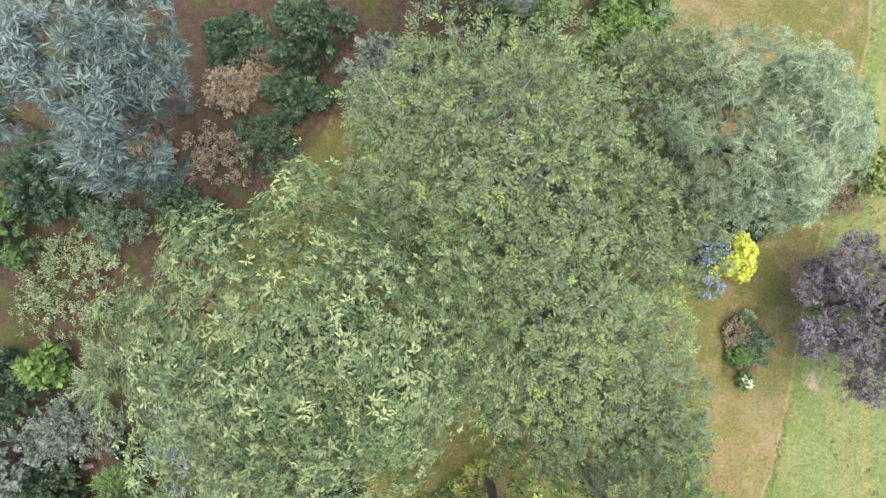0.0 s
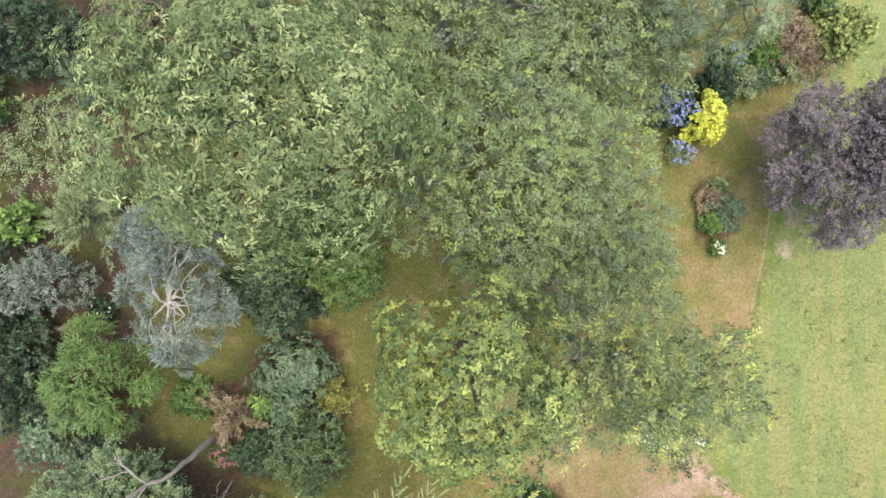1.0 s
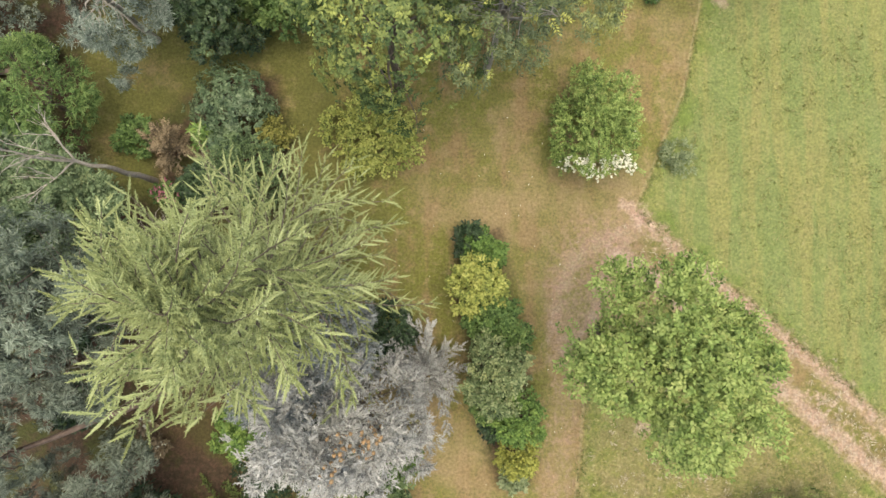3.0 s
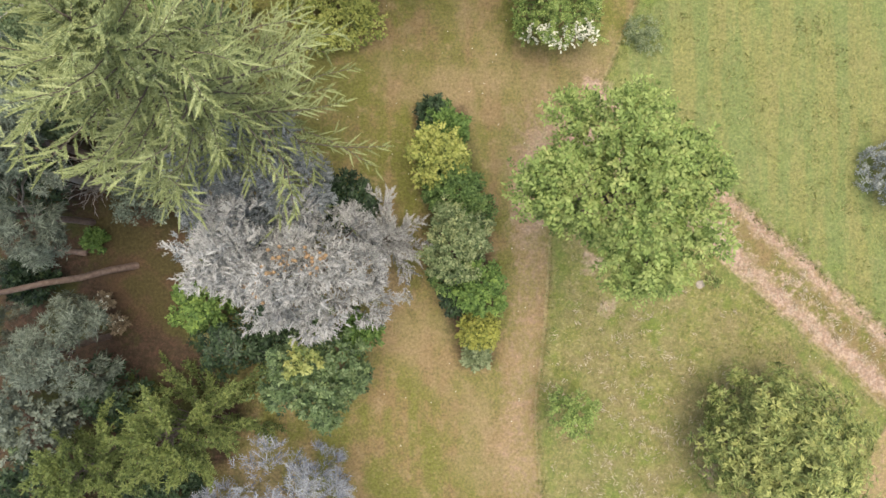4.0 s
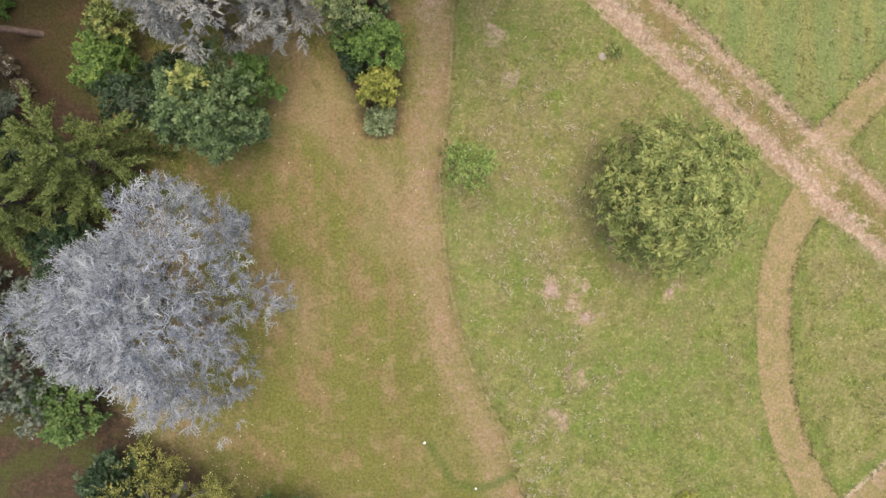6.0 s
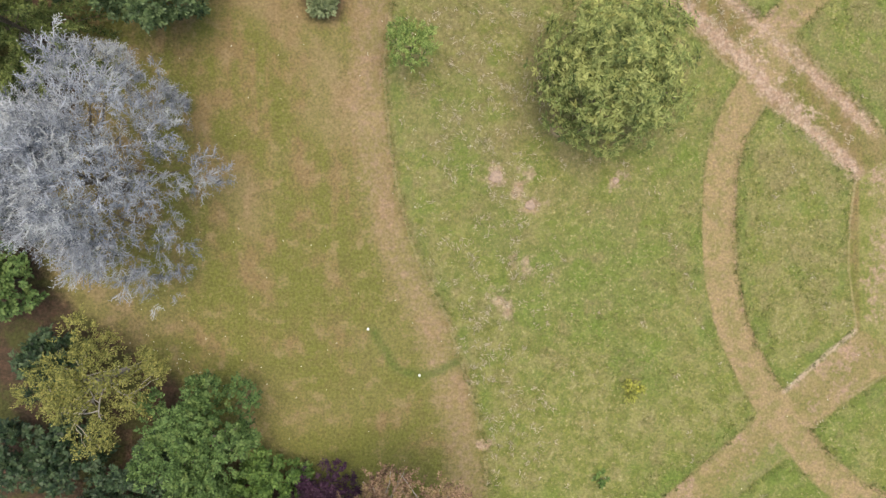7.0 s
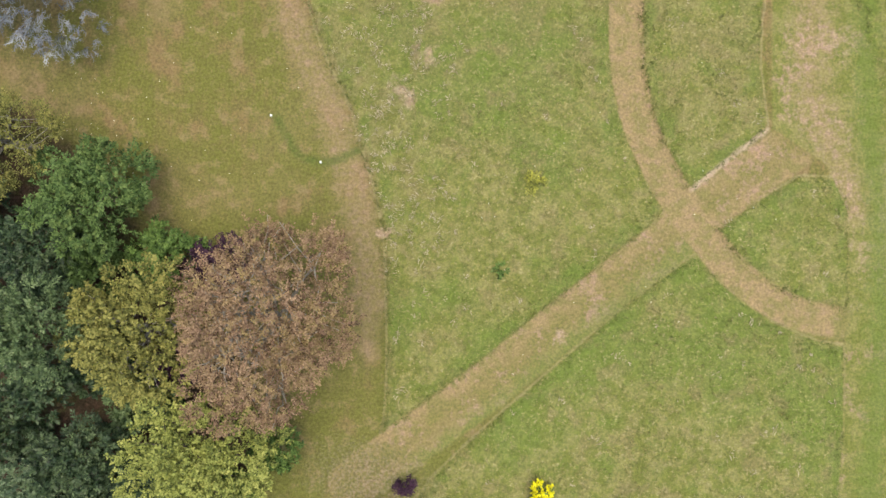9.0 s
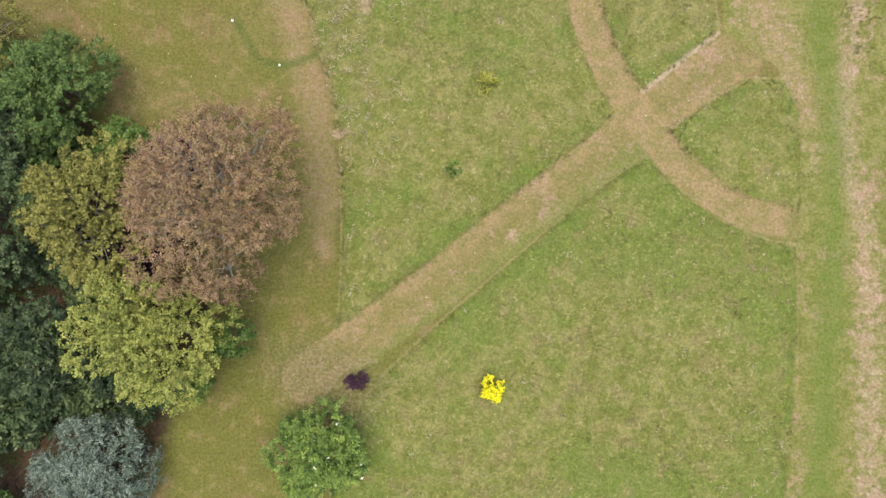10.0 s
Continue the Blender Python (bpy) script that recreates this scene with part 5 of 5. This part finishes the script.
# the south-west thicket
broadleaf("olive_tree", "yellow-olive tree with thin twigs at the lawn's edge", -0.9, -44.2, 4.4, 2.2, 0.6, "olive", 0.12, 0.05, 950, 10, 0.42, seed=34, limbs=10, twigs=40, uneven=0.42, lobes=26, lobe=0.28, cover=0.2, bark=BARK_PALE)
broadleaf("hazel_tree", "deep green broad-leaved tree at the lawn's edge", 3.0, -46.5, 4.0, 2.2, 0.4, "mid", 0.14, 0.08, 1200, 11, 0.34, seed=35, lobes=20, lobe=0.33, uneven=0.36, limbs=8, twigs=12, young=0.2)
shrub("bright green low shrub beside the plum", 5.6, -49.0, 2.2, 1.5, "bright", 95)
shrub("deep purple plum bush", 7.8, -49.35, 2.3, 1.3, "plum", 96, 0.09, 0.05, 220, 26)
broadleaf("copper_beech", "copper-brown tree with fine twigs spreading over the lawn", 11.0, -51.7, 7.0, 3.5, 1.6, "copper", 0.11, 0.055, 2500, 12, 0.45, False, 0.5, seed=36, lobes=22, lobe=0.36, limbs=16, twigs=150, uneven=0.36, cover=0.22, bark=BARK_PALE)
broadleaf("field_maple", "yellow-olive maple in the thicket", 5.6, -52.1, 5.4, 2.9, 1.2, "olive", 0.14, 0.085, 1200, 11, 0.36, seed=37, lobes=20, lobe=0.36, limbs=9, twigs=40, uneven=0.3, bark=BARK_PALE)
broadleaf("field_maple", "lime-yellow maple at the lawn's edge", 8.4, -56.9, 5.6, 2.75, 1.0, "lime", 0.125, 0.075, 1600, 11, 0.36, seed=38, lobes=22, lobe=0.35, limbs=9, twigs=18, uneven=0.2)
shrub("dark purple shrub between the maples", 6.4, -53.6, 3.2, 1.0, "plum", 97)
broadleaf("holm_oak", "dark grey-green evergreen tree in the thicket", 2.0, -52.0, 6.8, 2.0, 1.0, "laurel", 0.16, 0.07, 800, 12, 0.36, seed=39, limbs=8, twigs=10)
broadleaf("holm_oak", "dark green evergreen tree in the thicket", 3.0, -57.6, 4.4, 2.1, 0.5, "dark", 0.16, 0.075, 850, 12, 0.36, seed=40, limbs=8, twigs=10, young=0.5)
shrub("dark green shrub in the thicket", 0.9, -48.8, 3.4, 1.9, "dark", 98, clumps=260, young=0.3)
shrub("dark green shrub in the thicket", 2.6, -49.6, 2.6, 1.3, "mid", 99)
shrub("dark shrub at the thicket's edge", 5.6, -58.6, 2.2, 1.5, "dark", 100)
shrub("low bright green shrub beside the maple", 8.7, -59.3, 1.2, 0.8, "bright", 101, clumps=70, young=0.5)
broadleaf("blue_spruce", "dense glaucous blue-green spruce mound", 5.0, -63.1, 3.4, 2.5, 0.0, "spruce", 0.18, 0.045, 1500, 14, 0.3, True, seed=41, droop=-0.1, limbs=5, twigs=0, uneven=0.05, lobes=30, lobe=0.28, trunk=0.1)
shrub("fresh green rounded bush at the meadow's edge", 14.7, -62.0, 2.9, 2.0, "bright", 102, 0.12, 0.065, 520, 26, group="", young=0.6, blossom=("white", 14, lambda p: p[:, 0] > -0.5, 0.075))
shrub("little plum-purple bush in the meadow", 16.0, -59.2, 0.8, 0.45, "plum", 103, 0.07, 0.04, 60, 22, group="")
shrub("bright yellow flowering bush in the meadow", 22.05, -59.5, 0.75, 0.52, "mid", 104, 0.09, 0.05, 40, 12, group="", blossom=("yellow", 110, lambda p: p[:, 2] > 0.15, 0.13))
shrub("small yellow-green weed in the meadow", 21.75, -45.6, 0.45, 0.5, "gold", 105, 0.15, 0.06, 22, 8, young=0.4, inner=0.0, group="")
shrub("small green weed in the meadow", 20.2, -49.6, 0.35, 0.35, "bright", 106, 0.12, 0.05, 10, 8, inner=0.0, group="")
shrub("small green weed beside the pale stone", 18.6, -25.0, 0.5, 0.4, "chest", 107, 0.1, 0.05, 18, 10, group="")
shrub("grey-green rough clump at the meadow's edge", 15.6, -13.9, 0.7, 0.8, "wispy", 108, 0.14, 0.04, 60, 16, group="")

shrub("bright green bush growing out beside the maple", 10.55, -57.3, 3.0, 1.0, "bright", 110, 0.12, 0.065, 130, 22, young=0.2)
shrub("white-flowered low weed on the woodland floor", -8.2, -25.6, 0.6, 0.35, "rust", 111, clumps=24, blossom=("white", 26, lambda p: p[:, 2] > 0.1, 0.07))
shrub("white-flowered low weed on the woodland floor", -7.6, -26.6, 0.6, 0.35, "rust", 112, clumps=24, blossom=("white", 18, lambda p: p[:, 2] > 0.1, 0.07))
shrub("low blue-flowered shrub beside the lawn", 14.95, 1.9, 1.1, 0.6, "mid", 113, blossom=("blue", 80, lambda p: p[:, 2] > 0.3, 0.10))
shrub("low yellow-green seedling in the small bed", 14.5, -3.75, 0.5, 0.4, "wispy", 114, clumps=30)


def fallen_log(x, y, z, way, long, thick, seed):
    """A bare pinkish log lying propped on the ground."""
    e = thing("log", "bare pinkish fallen log on the woodland floor", "log", x, y, "logs in the wood")
    a, b = np.array([0.0, 0.0, thick]), np.array([way[0] * long, way[1] * long, z])
    r = rng_of(seed)
    v, f = tube_arrays(bent(a, b, 0.05, 7, thick * 0.2, r), np.linspace(thick, thick * 0.75, 7), 8)
    mesh_object("trunk", v, f, BARK_RED, e, smooth=True)
    for k in range(3):
        s = 0.35 + 0.22 * k
        p = a + (b - a) * s
        d = unit(r.normal(0, 1, 3) * [1, 1, 0.3])
        v, f = tube_arrays(bent(p, p + d * 0.45, 0.02, 4, 0.02, r), np.linspace(thick * 0.35, thick * 0.12, 4), 5)
        mesh_object("stub", v, f, BARK_RED, e, smooth=True)


fallen_log(-9.1, -23.55, 0.5, (-0.97, 0.1), 2.6, 0.13, 120)
fallen_log(-14.2, -9.9, 0.35, (-0.96, -0.2), 2.4, 0.14, 121)

shrub("grey-green low shrub in the border", 16.35, 1.3, 0.9, 0.8, "rhodo", 130, 0.12, 0.05, 70, 20, uneven=0.3)
shrub("tan and olive feathery shrub in the border", 18.7, 2.0, 1.2, 1.0, "rust", 131, 0.10, 0.03, 100, 24, uneven=0.3)
shrub("green shrub with yellowish leaves in the border", 17.5, 1.6, 0.9, 0.7, "wispy", 132, 0.12, 0.05, 60, 20, uneven=0.3)


def rock(name, label, x, y, size, mat, seed):
    bm = bmesh.new()
    bmesh.ops.create_icosphere(bm, subdivisions=2, radius=size)
    r = rng_of(seed)
    for v in bm.verts:
        v.co *= 1 + r.normal(0, 0.10)
        v.co.z *= 0.45
    me = bpy.data.meshes.new(name)
    bm.to_mesh(me)
    bm.free()
    me.materials.append(mat)
    ob = new(name, me)
    ob.location = (x, y, float(ground_height(x, y)[0]) + size * 0.1)
    return tagged(ob, label, name.replace("_", " "))


rock("stone", "pale grey flat stone in the meadow grass", 18.1, -25.2, 0.2, STONE, 1)
for k, (a, b, s) in enumerate(((15.55, -35.8, 0.3), (17.1, -37.1, 0.22), (21.05, -36.0, 0.16))):
    tagged(rock("molehill", "low heap of dry pinkish earth in the meadow", a, b, s, EARTH, 2 + k), group="molehills in the meadow")
for a, b in ((9.72, -42.6), (12.0, -44.72)):
    bm = bmesh.new()
    bmesh.ops.create_uvsphere(bm, u_segments=12, v_segments=8, radius=0.06)
    me = bpy.data.meshes.new("ball")
    bm.to_mesh(me)
    bm.free()
    me.materials.append(WHITE_PAINT)
    o = new("ball", me)
    o.location = (a, b, float(ground_height(a, b)[0]) + 0.055)
    tagged(o, "small white ball lying on the mown lawn", "ball", "balls on the lawn")


# dark undergrowth that closes the wood
for k, (a, b, h, rad, kind) in enumerate(((-2.5, -47.5, 2.4, 1.6, "dark"), (-1.0, -50.6, 3.0, 1.8, "dark"), (0.2, -54.6, 3.2, 1.8, "dark"), (0.6, -58.4, 3.4, 1.8, "rhodo"), (-0.6, -62.3, 2.8, 1.6, "dark"), (6.4, -59.9, 1.3, 1.3, "dark"), (4.2, -60.0, 1.6, 1.4, "laurel"), (2.4, -60.3, 2.0, 1.5, "dark"), (4.7, -55.2, 2.4, 1.4, "laurel"), (0.9, -60.6, 2.6, 1.5, "laurel"),
                                           (0.2, -65.6, 2.4, 1.5, "mid"), (2.75, -53.9, 2.2, 1.3, "dark"), (-1.2, -56.8, 3.0, 1.6, "dark"), (-2.6, -52.8, 3.0, 1.6, "dark"), (-4.6, -47.4, 2.6, 1.5, "dark"), (-8.0, 8.2, 0.5, 1.2, "dark"), (-5.4, 6.2, 0.8, 1.2, "dark"), (-8.2, 6.4, 0.7, 1.0, "rust"), (-9.6, 0.6, 1.0, 1.2, "dark"), (9.2, 9.8, 2.6, 1.5, "mid"), (-10.2, -30.0, 3.4, 1.8, "pinegrey"), (-10.4, -33.6, 3.0, 1.7, "dark"), (-8.8, -35.4, 2.6, 1.5, "pinegrey"),
                                           (-7.0, -38.8, 3.8, 2.0, "pinegrey"), (-5.4, -40.2, 2.2, 1.5, "mid"), (-3.4, -43.6, 2.2, 1.4, "dark"), (-10.6, -20.4, 2.8, 1.6, "dark"),
                                           (-12.0, -17.8, 3.2, 1.7, "mid"), (-13.6, -14.2, 2.6, 1.7, "rhodo"), (-15.6, -12.6, 2.2, 1.5, "dark"), (-17.2, -6.4, 2.4, 1.5, "dark"),
                                           (-17.6, 0.2, 2.4, 1.6, "mid"), (-13.2, 6.4, 2.0, 1.5, "dark"), (-4.8, 8.4, 2.6, 1.7, "dark"), (-17.0, -9.2, 2.8, 1.5, "pinegrey"),
                                           (-11.0, -24.6, 1.6, 1.1, "dark"), (-6.6, 7.2, 0.5, 1.1, "rust"), (-11.8, 3.6, 0.5, 1.0, "rust"), (4.4, 9.4, 3.0, 1.8, "mid"))):
    shrub("dense undergrowth shrub on the shaded woodland floor", a, b, h, rad, kind, 200 + k, 0.17, 0.085, 150, 24, group="undergrowth of the wood", young=0.2, uneven=0.36)
